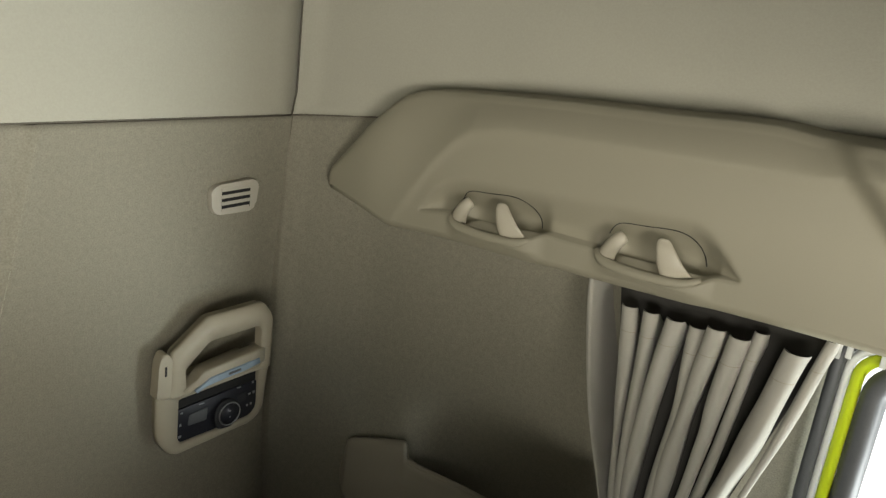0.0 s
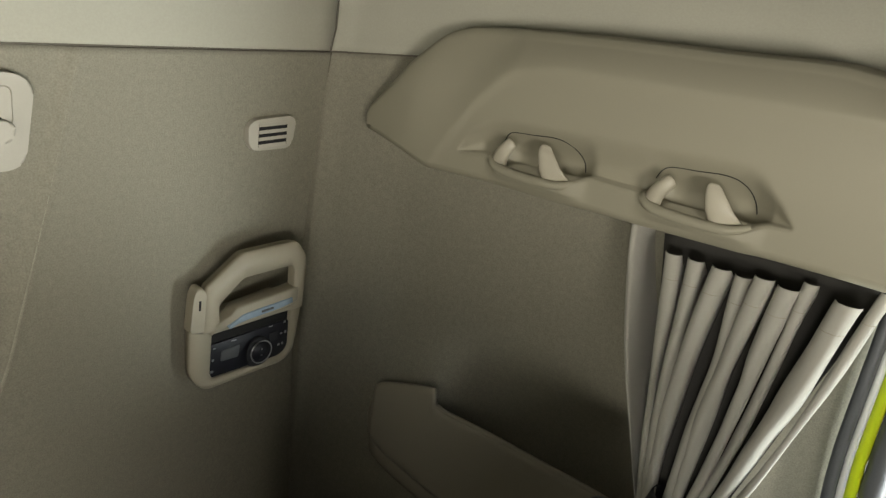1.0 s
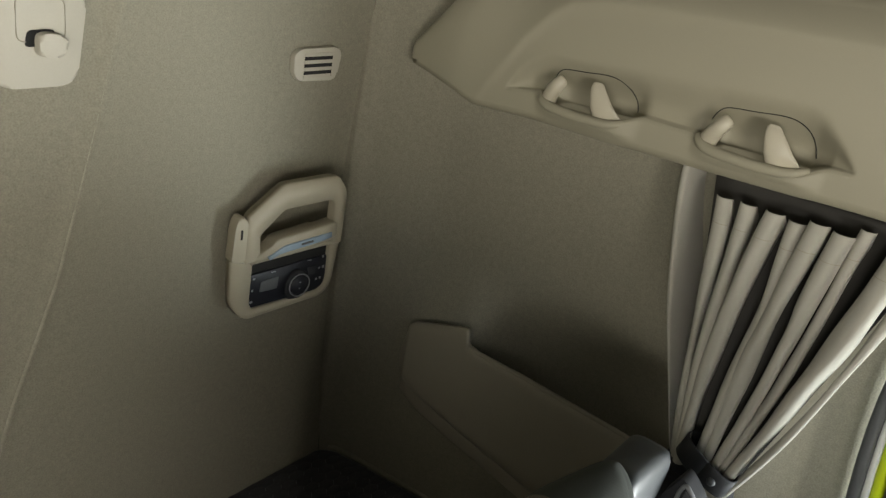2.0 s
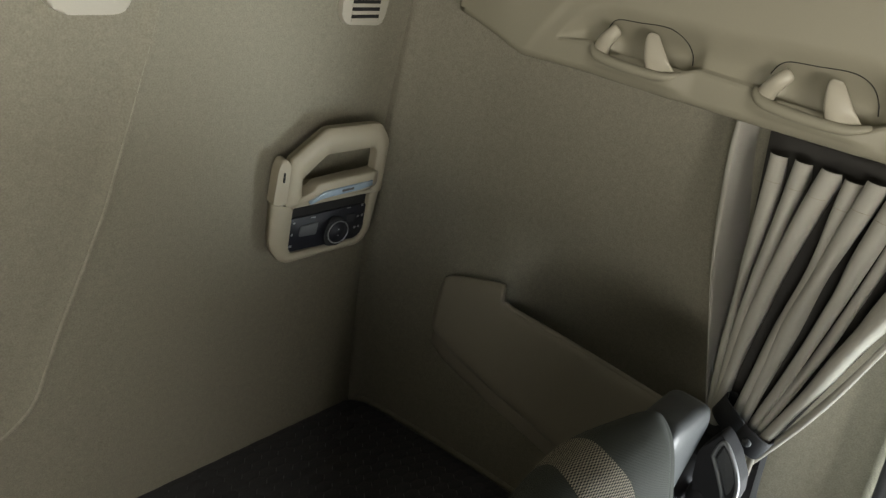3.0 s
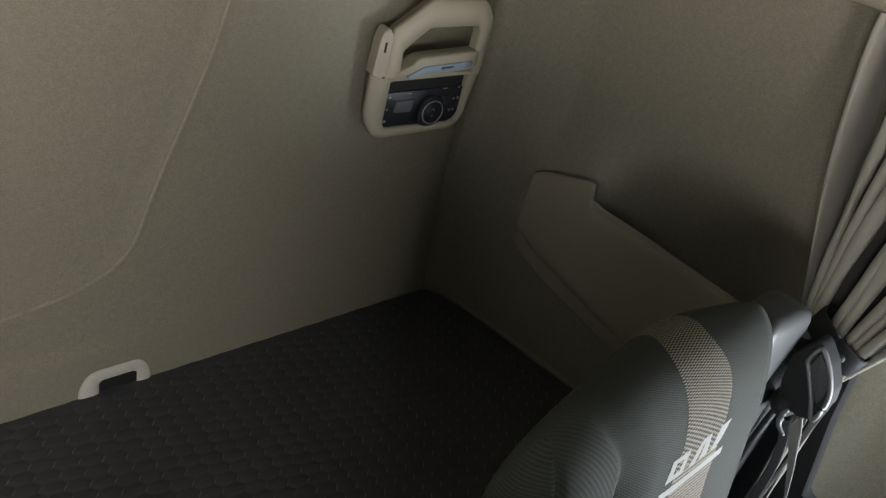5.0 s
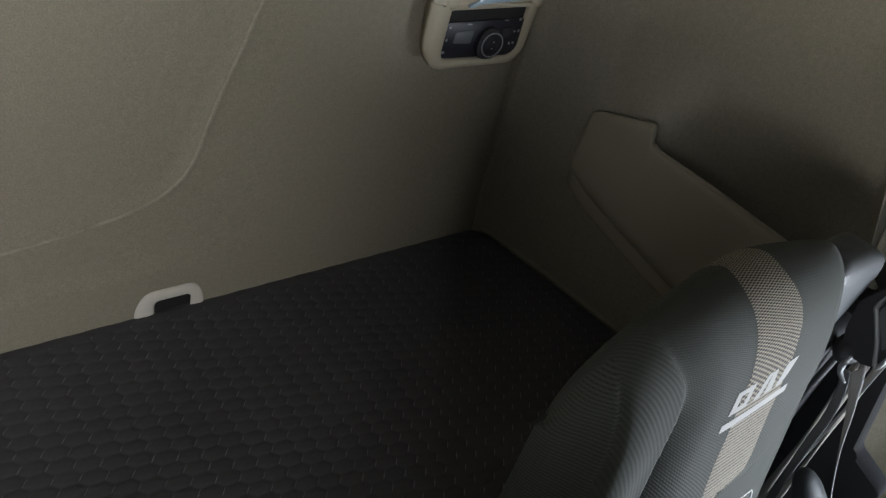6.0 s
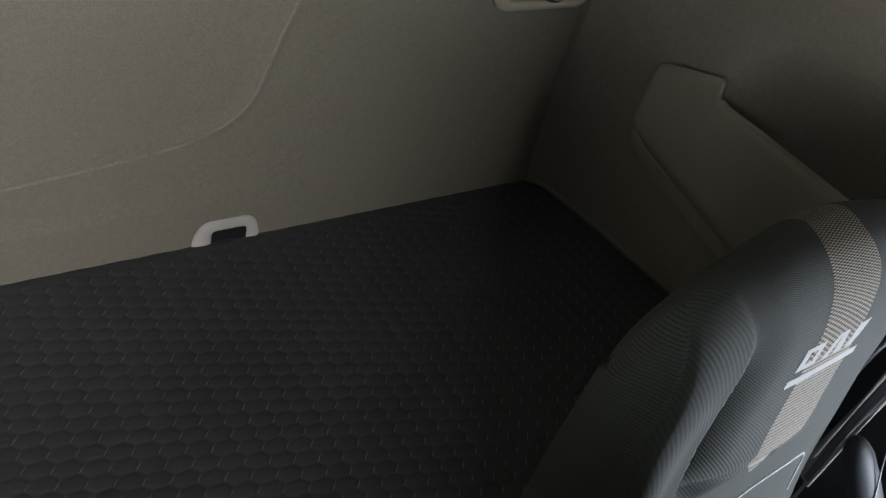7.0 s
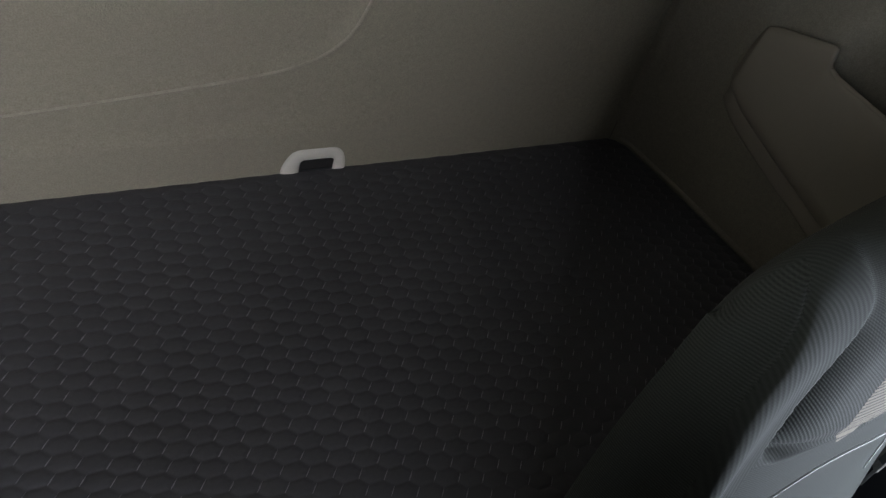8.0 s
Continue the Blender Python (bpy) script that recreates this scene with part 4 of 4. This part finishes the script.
outer = round_corners([(-0.108, 0.113), (-0.105, 0.197), (-0.040, 0.2475), (0.073, 0.252), (0.097, 0.222), (0.096, 0.119)], [0.002, 0.006, 0.008, 0.012, 0.014, 0.003], 5)
inner = round_corners([(-0.076, 0.128), (-0.079, 0.164), (-0.035, 0.203), (0.064, 0.2085), (0.071, 0.198), (0.071, 0.128)], [0.003, 0.008, 0.007, 0.006, 0.006, 0.003], 5)
part("grab_bar", frame_ring(outer, inner, -0.034, -0.056, -0.036), HANDLE, unit)
# lamp bar under the grip, rising from the joint, with its lens
part("lamp_bar", ribbon(facet([(-0.094, -0.053, 0.112), (-0.050, -0.064, 0.139), (0.058, -0.064, 0.149), (0.080, -0.056, 0.150)], 0.008), [0.006, 0.008, 0.010, 0.013, 0.015, 0.016, 0.017, 0.017, 0.017, 0.017, 0.016, 0.015], 0.015), HANDLE, unit)
part("lamp_lens", ribbon(facet([(-0.064, -0.0640, 0.120), (-0.040, -0.0672, 0.134), (-0.012, -0.0672, 0.137), (0.030, -0.0672, 0.141), (0.062, -0.0655, 0.145)], 0.01), [0.003, 0.004, 0.005, 0.006, 0.0062, 0.0062, 0.0062, 0.0062, 0.0062, 0.0062, 0.0062, 0.0062, 0.0062, 0.0062, 0.0062, 0.0062, 0.005], 0.003), LENS, unit, "bluish translucent reading lamp lens")
part("lens_divider", ribbon(facet([(-0.004, -0.0685, 0.1385), (0.008, -0.0685, 0.1395), (0.020, -0.0685, 0.1405)], 0.004), 0.0020, 0.0015), GREY_RUBBER, unit)

# ---- driver's seat ----
SEAT_X = -0.415
# backrest outline seen from the side: (forward distance from the rear wall, height), up the front, over the crown, down the back
PROFILE = [(0.930, 0.62), (0.893, 0.78), (0.860, 0.90), (0.831, 1.0), (0.812, 1.12), (0.801, 1.22), (0.791, 1.29), (0.775, 1.345), (0.758, 1.376), (0.735, 1.394), (0.71, 1.397), (0.686, 1.375), (0.670, 1.325), (0.670, 1.26), (0.685, 1.15), (0.700, 1.0), (0.702, 0.80), (0.702, 0.62)]
prof = [(p.x, p.y) for p in spline([(a, b, 0) for a, b in PROFILE], 10)]


def half_width(z):
    return curve_table([(0.6, 0.25), (0.8, 0.268), (1.0, 0.276), (1.15, 0.276), (1.28, 0.268), (1.40, 0.255)], z)


LIMIT = [(1.10, 0.60), (1.15, 0.625), (1.20, 0.655), (1.25, 0.676), (1.29, 0.662), (1.32, 0.635), (1.345, 0.640), (1.37, 0.69), (1.40, 0.76)]
RIDGE = [(1.0, 0.90), (1.20, 0.912), (1.25, 0.902), (1.30, 0.868), (1.34, 0.856), (1.40, 0.87)]


def seat_limit(z):
    """How far across the padded middle panel reaches."""
    return curve_table(LIMIT, z)


def seat_ridge(z):
    """How far across the roll between the bolster and the outer side lies."""
    return curve_table(RIDGE, z)


def seat_point(s, t):
    """s runs along the profile (0 to 1), t across (-1 to 1)."""
    i = s * (len(prof) - 1)
    k = min(int(i), len(prof) - 2)
    f = i - k
    d = prof[k][0] * (1 - f) + prof[k + 1][0] * f
    z = prof[k][1] * (1 - f) + prof[k + 1][1] * f
    zm = min(z, 1.29)
    dm = curve_table([(0.6, 0.765), (0.9, 0.735), (1.1, 0.722), (1.29, 0.715)], zm)
    g = (1 - abs(t) ** 4.0) ** 0.45
    rear = smooth(-0.02, 0.06, dm - d)
    g += (max(0.0, 1 - abs(t) ** 1.6) ** 1.2 - g) * rear
    front = smooth(0.0, 0.03, d - dm)
    x = SEAT_X + (half_width(z) if t < 0 else curve_table([(0.6, 0.25), (0.9, 0.24), (1.0, 0.23), (1.12, 0.207), (1.2, 0.188), (1.25, 0.178), (1.30, 0.173), (1.35, 0.176), (1.40, 0.185)], z)) * t
    dd, zz = dm + (d - dm) * g, zm + (z - zm) * g
    # bolsters down both sides of the front, a padded middle panel set into them with a crisp edge
    a = abs(t)
    w = front * min(1, g * 1.6)
    c = seat_ridge(z) - 0.028
    dd += 0.040 * math.exp(-((a - c) / (0.125 if a < c else 0.075)) ** 2) * (1 - smooth(1.08, 1.39, z)) * w * (1 if t < 0 else 0.3)
    dd -= 0.0042 * math.exp(-((a - c - 0.030) / 0.011) ** 2) * w * smooth(1.395, 1.365, z)
    dd -= 0.17 * max(0.0, a - c - 0.022) * w * w * (1 - smooth(1.28, 1.40, z))
    p, q = (seat_limit(z) - a) * 0.26, z - (1.130 + 0.10 * smooth(0.22, 0.55, t))
    r = max(0.0, 0.04 - abs(p - q)) / 0.04
    m = min(p, q) - r * r * 0.01
    top = 1 - smooth(1.24, 1.345, z)
    deep = (0.027 * smooth(0.22, 0.60, a) + 0.003) * (1 if t < 0 else 0.3)
    if m > 0:
        dd -= deep * math.exp(-m / 0.017) * smooth(0.0, 0.007, m) * w * (0.12 + 0.88 * top)
    dd += 0.006 * smooth(0.0, 0.05, m) * w
    return Vector((x, -dd, zz))


seat = thing("driver_seat", "dark grey cloth seat with tan woven stripe and pale embroidery", "seat", (SEAT_X, -0.75, 0.0))


def at_seat(p):
    return (p[0] - SEAT_X, p[1] + 0.75, p[2])


ARC = sum(math.hypot(b[0] - a[0], b[1] - a[1]) for a, b in zip(prof, prof[1:]))


def seat_cloth(name, st_rows, material, parent, label="", proud=0.0, weave=""):
    """A sewn cloth that follows the backrest through rows of (s, t); each sewn panel's weave has its own direction."""
    pts, flat, rib = [], [], []
    for i, row in enumerate(st_rows):
        out = []
        for j, (s, t) in enumerate(row):
            p = seat_point(s, t)
            if proud:
                e = 0.004
                nrm = (seat_point(s, min(1, t + e)) - seat_point(s, max(-1, t - e))).cross(seat_point(min(1, s + e), t) - seat_point(max(0, s - e), t))
                nrm.normalize()
                inner = 0 < i < len(st_rows) - 1 and 0 < j < len(row) - 1
                p = p + nrm * (proud if inner else proud * 0.6)
            out.append(at_seat(p))
            flat.append((s, t, p))
            rib.append(rib_strength(s, t))
        pts.append(out)
    ob = part(name, grid(pts), material, parent, label)
    layer = ob.data.uv_layers.new(name="weave")
    uv = []
    for poly in ob.data.polygons:
        ring_ = [flat[k] for k in poly.vertices]
        panel_ = weave or seat_panel(sum(q[0] for q in ring_) / 4, sum(q[1] for q in ring_) / 4)
        for q in ring_:
            uv += weave_uv(panel_, *q)
    layer.data.foreach_set("uv", uv)
    ob.data.attributes.new("rib", "FLOAT", "POINT").data.foreach_set("value", rib)
    return ob


def band(s0, s1, t_lo, t_hi, ns=70, nt=16):
    return [[(s0 + (s1 - s0) * i / ns, t_lo(s0 + (s1 - s0) * i / ns) + (t_hi(s0 + (s1 - s0) * i / ns) - t_lo(s0 + (s1 - s0) * i / ns)) * j / nt) for j in range(nt + 1)] for i in range(ns + 1)]


def profile_z(s):
    i = min(int(s * (len(prof) - 1)), len(prof) - 1)
    return prof[i][1]


def seat_panel(s, t):
    """Which sewn panel a place lies on: the middle, the roll beside it, the outer side or the foot."""
    a, z = abs(t), profile_z(s)
    if a > seat_ridge(z) and s < 0.54:
        return "side"
    if a > seat_limit(z) and t < 0:
        return "roll"
    return "foot" if z < 1.13 + 0.10 * smooth(0.22, 0.55, t) else "middle"


def rib_strength(s, t):
    """How ribbed the cloth is on each panel; the far side and the crown are smoother."""
    full = {"side": 0.75, "roll": 0.28 + 0.20 * smooth(0.34, 0.42, s), "middle": 0.75, "foot": 0.3}[seat_panel(s, t)]
    return full * (1 - 0.65 * smooth(0.02, 0.10, t)) * (1 - 0.35 * smooth(0.50, 0.58, s))


def weave_uv(panel_, s, t, p):
    """Ribs run aslant over the middle, along the roll, and level on the outer side and the foot."""
    along, across = (s - 0.2438) * ARC, p.x - SEAT_X
    if panel_ == "side":
        return -p.y, p.z - 1.30
    if panel_ == "roll":
        return along, (across + 0.25 * along) * 0.7
    if panel_ == "foot":
        return across, along
    return (across - along) * 0.707, (along + across) * 0.707


backrest = seat_cloth("backrest", [[(s, math.sin(math.pi / 2 * (-1 + 2 * j / 250))) for j in range(251)] for s in spans((0.0, 0.2, 0.008), (0.2, 0.46, 0.0016), (0.46, 0.62, 0.004), (0.62, 1.0, 0.01))], CLOTH, seat)
STRIPE_L = [(0.236, -0.185), (0.25, -0.245), (0.27, -0.305), (0.294, -0.345), (0.33, -0.365), (0.37, -0.365), (0.394, -0.336), (0.444, -0.332), (0.4875, -0.334), (0.519, -0.336), (0.556, -0.318), (0.6125, -0.27), (0.72, -0.22)]
STRIPE_R = [(0.236, -0.18), (0.243, -0.08), (0.25, -0.02), (0.262, 0.01), (0.28, -0.01), (0.298, -0.05), (0.33, -0.0785), (0.375, -0.07), (0.394, -0.04), (0.43, -0.012), (0.47, -0.02), (0.51, -0.055), (0.54, -0.06), (0.57, -0.055), (0.72, -0.06)]
seat_cloth("stripe", band(0.366, 0.72, lambda s: curve_table(STRIPE_L, s) + 0.045, lambda s: lerp_table(STRIPE_R, s) + 0.05, 100, 14), WEAVE, backrest, "tan and black dotted stripe", 0.0005, "foot")
seat_cloth("stripe", band(0.2365, 0.366, lambda s: curve_table(STRIPE_L, s) + 0.045, lambda s: lerp_table(STRIPE_R, s) + 0.05, 60, 14), STRIPE_RIB, backrest, "tan stripe with dark cross ribs", 0.0005, "foot")


def seat_line(name, st, radius, material, parent, lift=0.001, label=""):
    pts = []
    for s, t in st:
        p = seat_point(s, t)
        pts.append(at_seat(p + Vector((0, -lift, 0))))
    return part(name, sweep(pts, radius, 6), material, parent, label)


def st_curve(points, steps=8):
    return [(p.x, p.y) for p in spline([(a, b, 0) for a, b in points], steps)]


seat_line("piping", st_curve([(0.175, -0.60), (0.196, -0.36), (0.211, -0.11), (0.2145, 0.10), (0.215, 0.34), (0.2135, 0.46), (0.209, 0.53), (0.199, 0.575), (0.186, 0.592), (0.170, 0.592)]), 0.0013, STITCH, backrest, 0.0005, "pale stitched piping")

# thin pale line stands for light on the shell's edge; no piping runs here
seat_line("edge_glint_line", [(s_, 0.93 - 0.05 * smooth(0.40, 0.48, s_)) for s_ in spans((0.24, 0.47, 0.006))], 0.0014, EDGE_GLINT, backrest, 0.0004, "thin pale line for the light caught on the shell's edge")


def emblem(a, b):
    """A place on the emblem: a along it, b upwards, to (s, t)."""
    return 0.3600 + 0.003 * a + 0.0220 * b, -0.378 + 0.425 * a + 0.020 * b


def patch(corners, name):
    n = 6
    out = []
    for i in range(n + 1):
        row = []
        for j in range(n + 1):
            u_, v_ = j / n, i / n
            a = (corners[0][0] * (1 - u_) + corners[1][0] * u_) * (1 - v_) + (corners[3][0] * (1 - u_) + corners[2][0] * u_) * v_
            b = (corners[0][1] * (1 - u_) + corners[1][1] * u_) * (1 - v_) + (corners[3][1] * (1 - u_) + corners[2][1] * u_) * v_
            row.append(emblem(a, b))
        out.append(row)
    seat_cloth(name, out, EMBROIDERY, backrest, "white embroidered emblem shape", 0.0010)


def ring_patch(outside, inside, name):
    """A hollow shape between two outlines of four corners."""
    loops = []
    for k in range(4):
        row = []
        for i in range(4):
            for j in range(5):
                a = [(outside[m][0] * (3 - k) + inside[m][0] * k) / 3 for m in (i, (i + 1) % 4)]
                b = [(outside[m][1] * (3 - k) + inside[m][1] * k) / 3 for m in (i, (i + 1) % 4)]
                row.append(emblem(a[0] + (a[1] - a[0]) * j / 5, b[0] + (b[1] - b[0]) * j / 5))
        loops.append(row + row[:1])
    seat_cloth(name, loops[::-1], EMBROIDERY, backrest, "white embroidered emblem shape", 0.0010)


ring_patch([(0.0, 0.0), (0.25, 0.02), (0.29, 0.98), (0.02, 1.0)], [(0.09, 0.26), (0.185, 0.27), (0.205, 0.73), (0.10, 0.75)], "emblem_shape")
for c in (((0.34, 0.0), (0.44, 0.02), (0.565, 0.98), (0.475, 0.98)), ((0.51, 0.02), (0.64, 0.02), (0.63, 0.98), (0.555, 0.98)), ((0.70, 0.0), (0.80, 0.02), (1.03, 1.0), (0.79, 0.98))):
    patch(c, "emblem_shape")
patch(((-0.01, -0.72), (1.01, -0.69), (1.01, -0.32), (-0.03, -0.34)), "emblem_bar")

# shell behind the cloth: shoulder cover and edge
rows = []
for z, x1 in ((0.95, -0.250), (1.00, -0.244), (1.08, -0.232), (1.15, -0.214), (1.20, -0.200), (1.25, -0.180), (1.29, -0.160), (1.32, -0.147), (1.335, -0.146), (1.348, -0.150), (1.357, -0.162), (1.362, -0.180)):
    x0 = -0.275
    o = round_corners([(x0, -0.755), (x1, -0.758), (x1, -0.700), (x0, -0.700)], 0.014 if z < 1.33 else 0.02, 4)
    k = 1.0 if z < 1.34 else 0.94 if z < 1.35 else 0.80 if z < 1.36 else 0.55
    cx, cy = (x0 + x1) / 2, -0.728
    rows.append([(cx + (a_ - cx) * k - SEAT_X, cy + (b_ - cy) * k + 0.75, z) for a_, b_ in o])
v_, f_ = grid(rows, closed=True)
f_.append(tuple(range(len(v_) - len(rows[0]), len(v_))))
part("shell_side", (v_, f_), SHOULDER, seat, "smooth grey plastic shell edge")
part("cushion", block((-0.22, -0.60, 0.44), (0.22, -0.13, 0.60), 0.05, 4), CLOTH_PLAIN, seat)
part("base", block((-0.20, -0.50, 0.0), (0.18, 0.02, 0.44), 0.02, 2), BLACK, seat)
# added block; closes the gap beside the seat to door light
part("gap_block", block((0.14, -0.01, 0.50), (0.36, 0.055, 1.215), 0.02, 3), BLACK, seat, "black block added to stop door light beside the seat")
part("backrest_shell", block((-0.20, -0.05, 0.50), (0.12, 0.04, 1.05), 0.03, 3), BLACK, seat)
arm = [(0.270 + 0.45 * k, -0.078 - 0.61 * k, 1.023 - k) for k in (0.0, 0.003, 0.011, 0.025, 0.06, 0.12, 0.20)]
part("armrest", sweep(arm, [0.003, 0.010, 0.0165, 0.0215, 0.0245, 0.026, 0.0265], 18, 0.9, up=(0, 1, 0)), ARMREST, seat, "grey rounded end of the folded armrest")

# ---- seat belt ----
belt = thing("seat_belt", "black belt guide with silver loop and grey webbing beside the seat", "seat belt", (-0.10, -0.775, 1.2))
def bl(x, d, z):
    return (x + 0.10, -d + 0.775, z - 1.2)

BX = -0.15
GUIDE = [(0.018, 0.079), (0.001, 0.118), (-0.008, 0.114), (-0.026, 0.097), (-0.044, 0.069), (-0.049, 0.044), (-0.043, 0.018), (-0.021, 0.009), (0.004, 0.018), (0.012, 0.04)]
LOOP = [(-0.002, 0.085), (-0.003, 0.099), (-0.009, 0.111), (-0.025, 0.096), (-0.041, 0.07), (-0.046, 0.044), (-0.042, 0.02), (-0.028, 0.046), (-0.012, 0.071)]
INSET = [(-0.007, 0.083), (-0.01, 0.105), (-0.024, 0.091), (-0.037, 0.07), (-0.038, 0.05), (-0.035, 0.042), (-0.027, 0.055)]
KNOB = (-0.003, 0.009)
HOOKED = [(-0.015, 0.017), (-0.013, 0.006), (-0.015, -0.009), (-0.027, -0.019)]
STRAP_A = [((-0.15, 0.799, 1.191), (-0.15, 0.807, 1.215)), ((-0.148, 0.809, 1.17), (-0.148, 0.817, 1.189)), ((-0.145, 0.816, 1.154), (-0.145, 0.823, 1.167)), ((-0.14, 0.827, 1.124), (-0.14, 0.833, 1.131)), ((-0.135, 0.843, 1.081), (-0.135, 0.845, 1.084)), ((-0.13, 0.858, 1.041), (-0.13, 0.859, 1.042)), ((-0.125, 0.872, 1.004), (-0.125, 0.873, 1.005)), ((-0.12, 0.902, 0.931), (-0.12, 0.904, 0.934))]
STRAP_B = [((-0.08, 0.813, 1.219), (-0.08, 0.818, 1.216)), ((-0.085, 0.812, 1.172), (-0.085, 0.817, 1.17)), ((-0.09, 0.813, 1.138), (-0.09, 0.817, 1.136)), ((-0.09, 0.812, 1.108), (-0.09, 0.816, 1.106)), ((-0.1, 0.812, 1.049), (-0.1, 0.816, 1.047)), ((-0.11, 0.812, 0.998), (-0.11, 0.816, 0.996)), ((-0.12, 0.818, 0.93), (-0.12, 0.822, 0.929)), ((-0.13, 0.826, 0.844), (-0.13, 0.831, 0.843))]
STRAP_C = [((-0.1, 0.78, 1.162), (-0.1, 0.792, 1.163)), ((-0.1, 0.791, 1.128), (-0.1, 0.802, 1.135)), ((-0.105, 0.799, 1.086), (-0.105, 0.811, 1.091)), ((-0.11, 0.802, 1.031), (-0.11, 0.814, 1.032)), ((-0.12, 0.809, 0.966), (-0.12, 0.819, 0.966)), ((-0.13, 0.816, 0.898), (-0.13, 0.826, 0.897))]
part("guide_housing", prism(round_corners(GUIDE, 0.004, 3), BX + 0.13, BX + 0.10, "x", 0.003, 2), BLACK, belt, "black belt guide housing")
part("guide_post", sweep([(BX + 0.135, 0.012, -0.30), (BX + 0.135, 0.010, -0.1), (BX + 0.128, 0.0, 0.06)], [0.005, 0.005, 0.005], 10), BLACK, belt)
# added tower; keeps door light off the rear wall near the corner
part("tower", block((0.045, 0.022, -0.62), (0.125, 0.070, -0.005), 0.012, 3), BLACK, belt, "black belt tower added to block door light beside the seat")
part("loop", sweep(spline([(BX + 0.098, a_, b_) for a_, b_ in LOOP + LOOP[:1]], 5), 0.0036, 10, 0.8), SILVER, belt, "satin silver loop")
part("loop_inset", prism(round_corners(INSET, 0.003, 3), BX + 0.11, BX + 0.0985, "x", 0.001), GREY_RUBBER, belt, "grey inset inside the loop")
part("knob", sweep([(BX + 0.13 - 0.01 * k, KNOB[0], KNOB[1]) for k in range(5)], [0.018, 0.0185, 0.017, 0.013, 0.003], 16, 1.2), BLACK, belt)
part("hook", sweep(spline([(BX + 0.09, a_, b_) for a_, b_ in HOOKED], 5), [0.0018 + 0.0022 * math.sin(math.pi * k / 15) for k in range(16)], 8), SILVER, belt, "bright hook tip")


def strap_sheet(name, rows_, material, label):
    """A strap through pairs of edge points (x, forward distance, height)."""
    left = spline([bl(*r[0]) for r in rows_], 6)
    right = spline([bl(*r[1]) for r in rows_], 6)
    part(name, plate([[l_.lerp(r_, k / 4) for k in range(5)] for l_, r_ in zip(left, right)], (0.0016, 0, 0)), material, belt, label)


strap_sheet("webbing", STRAP_A, WEBBING_PALE, "pale grey belt webbing")
strap_sheet("webbing", STRAP_B, WEBBING_PALE, "thin pale edge of the second webbing")
strap_sheet("webbing", STRAP_C, WEBBING, "brownish belt webbing")
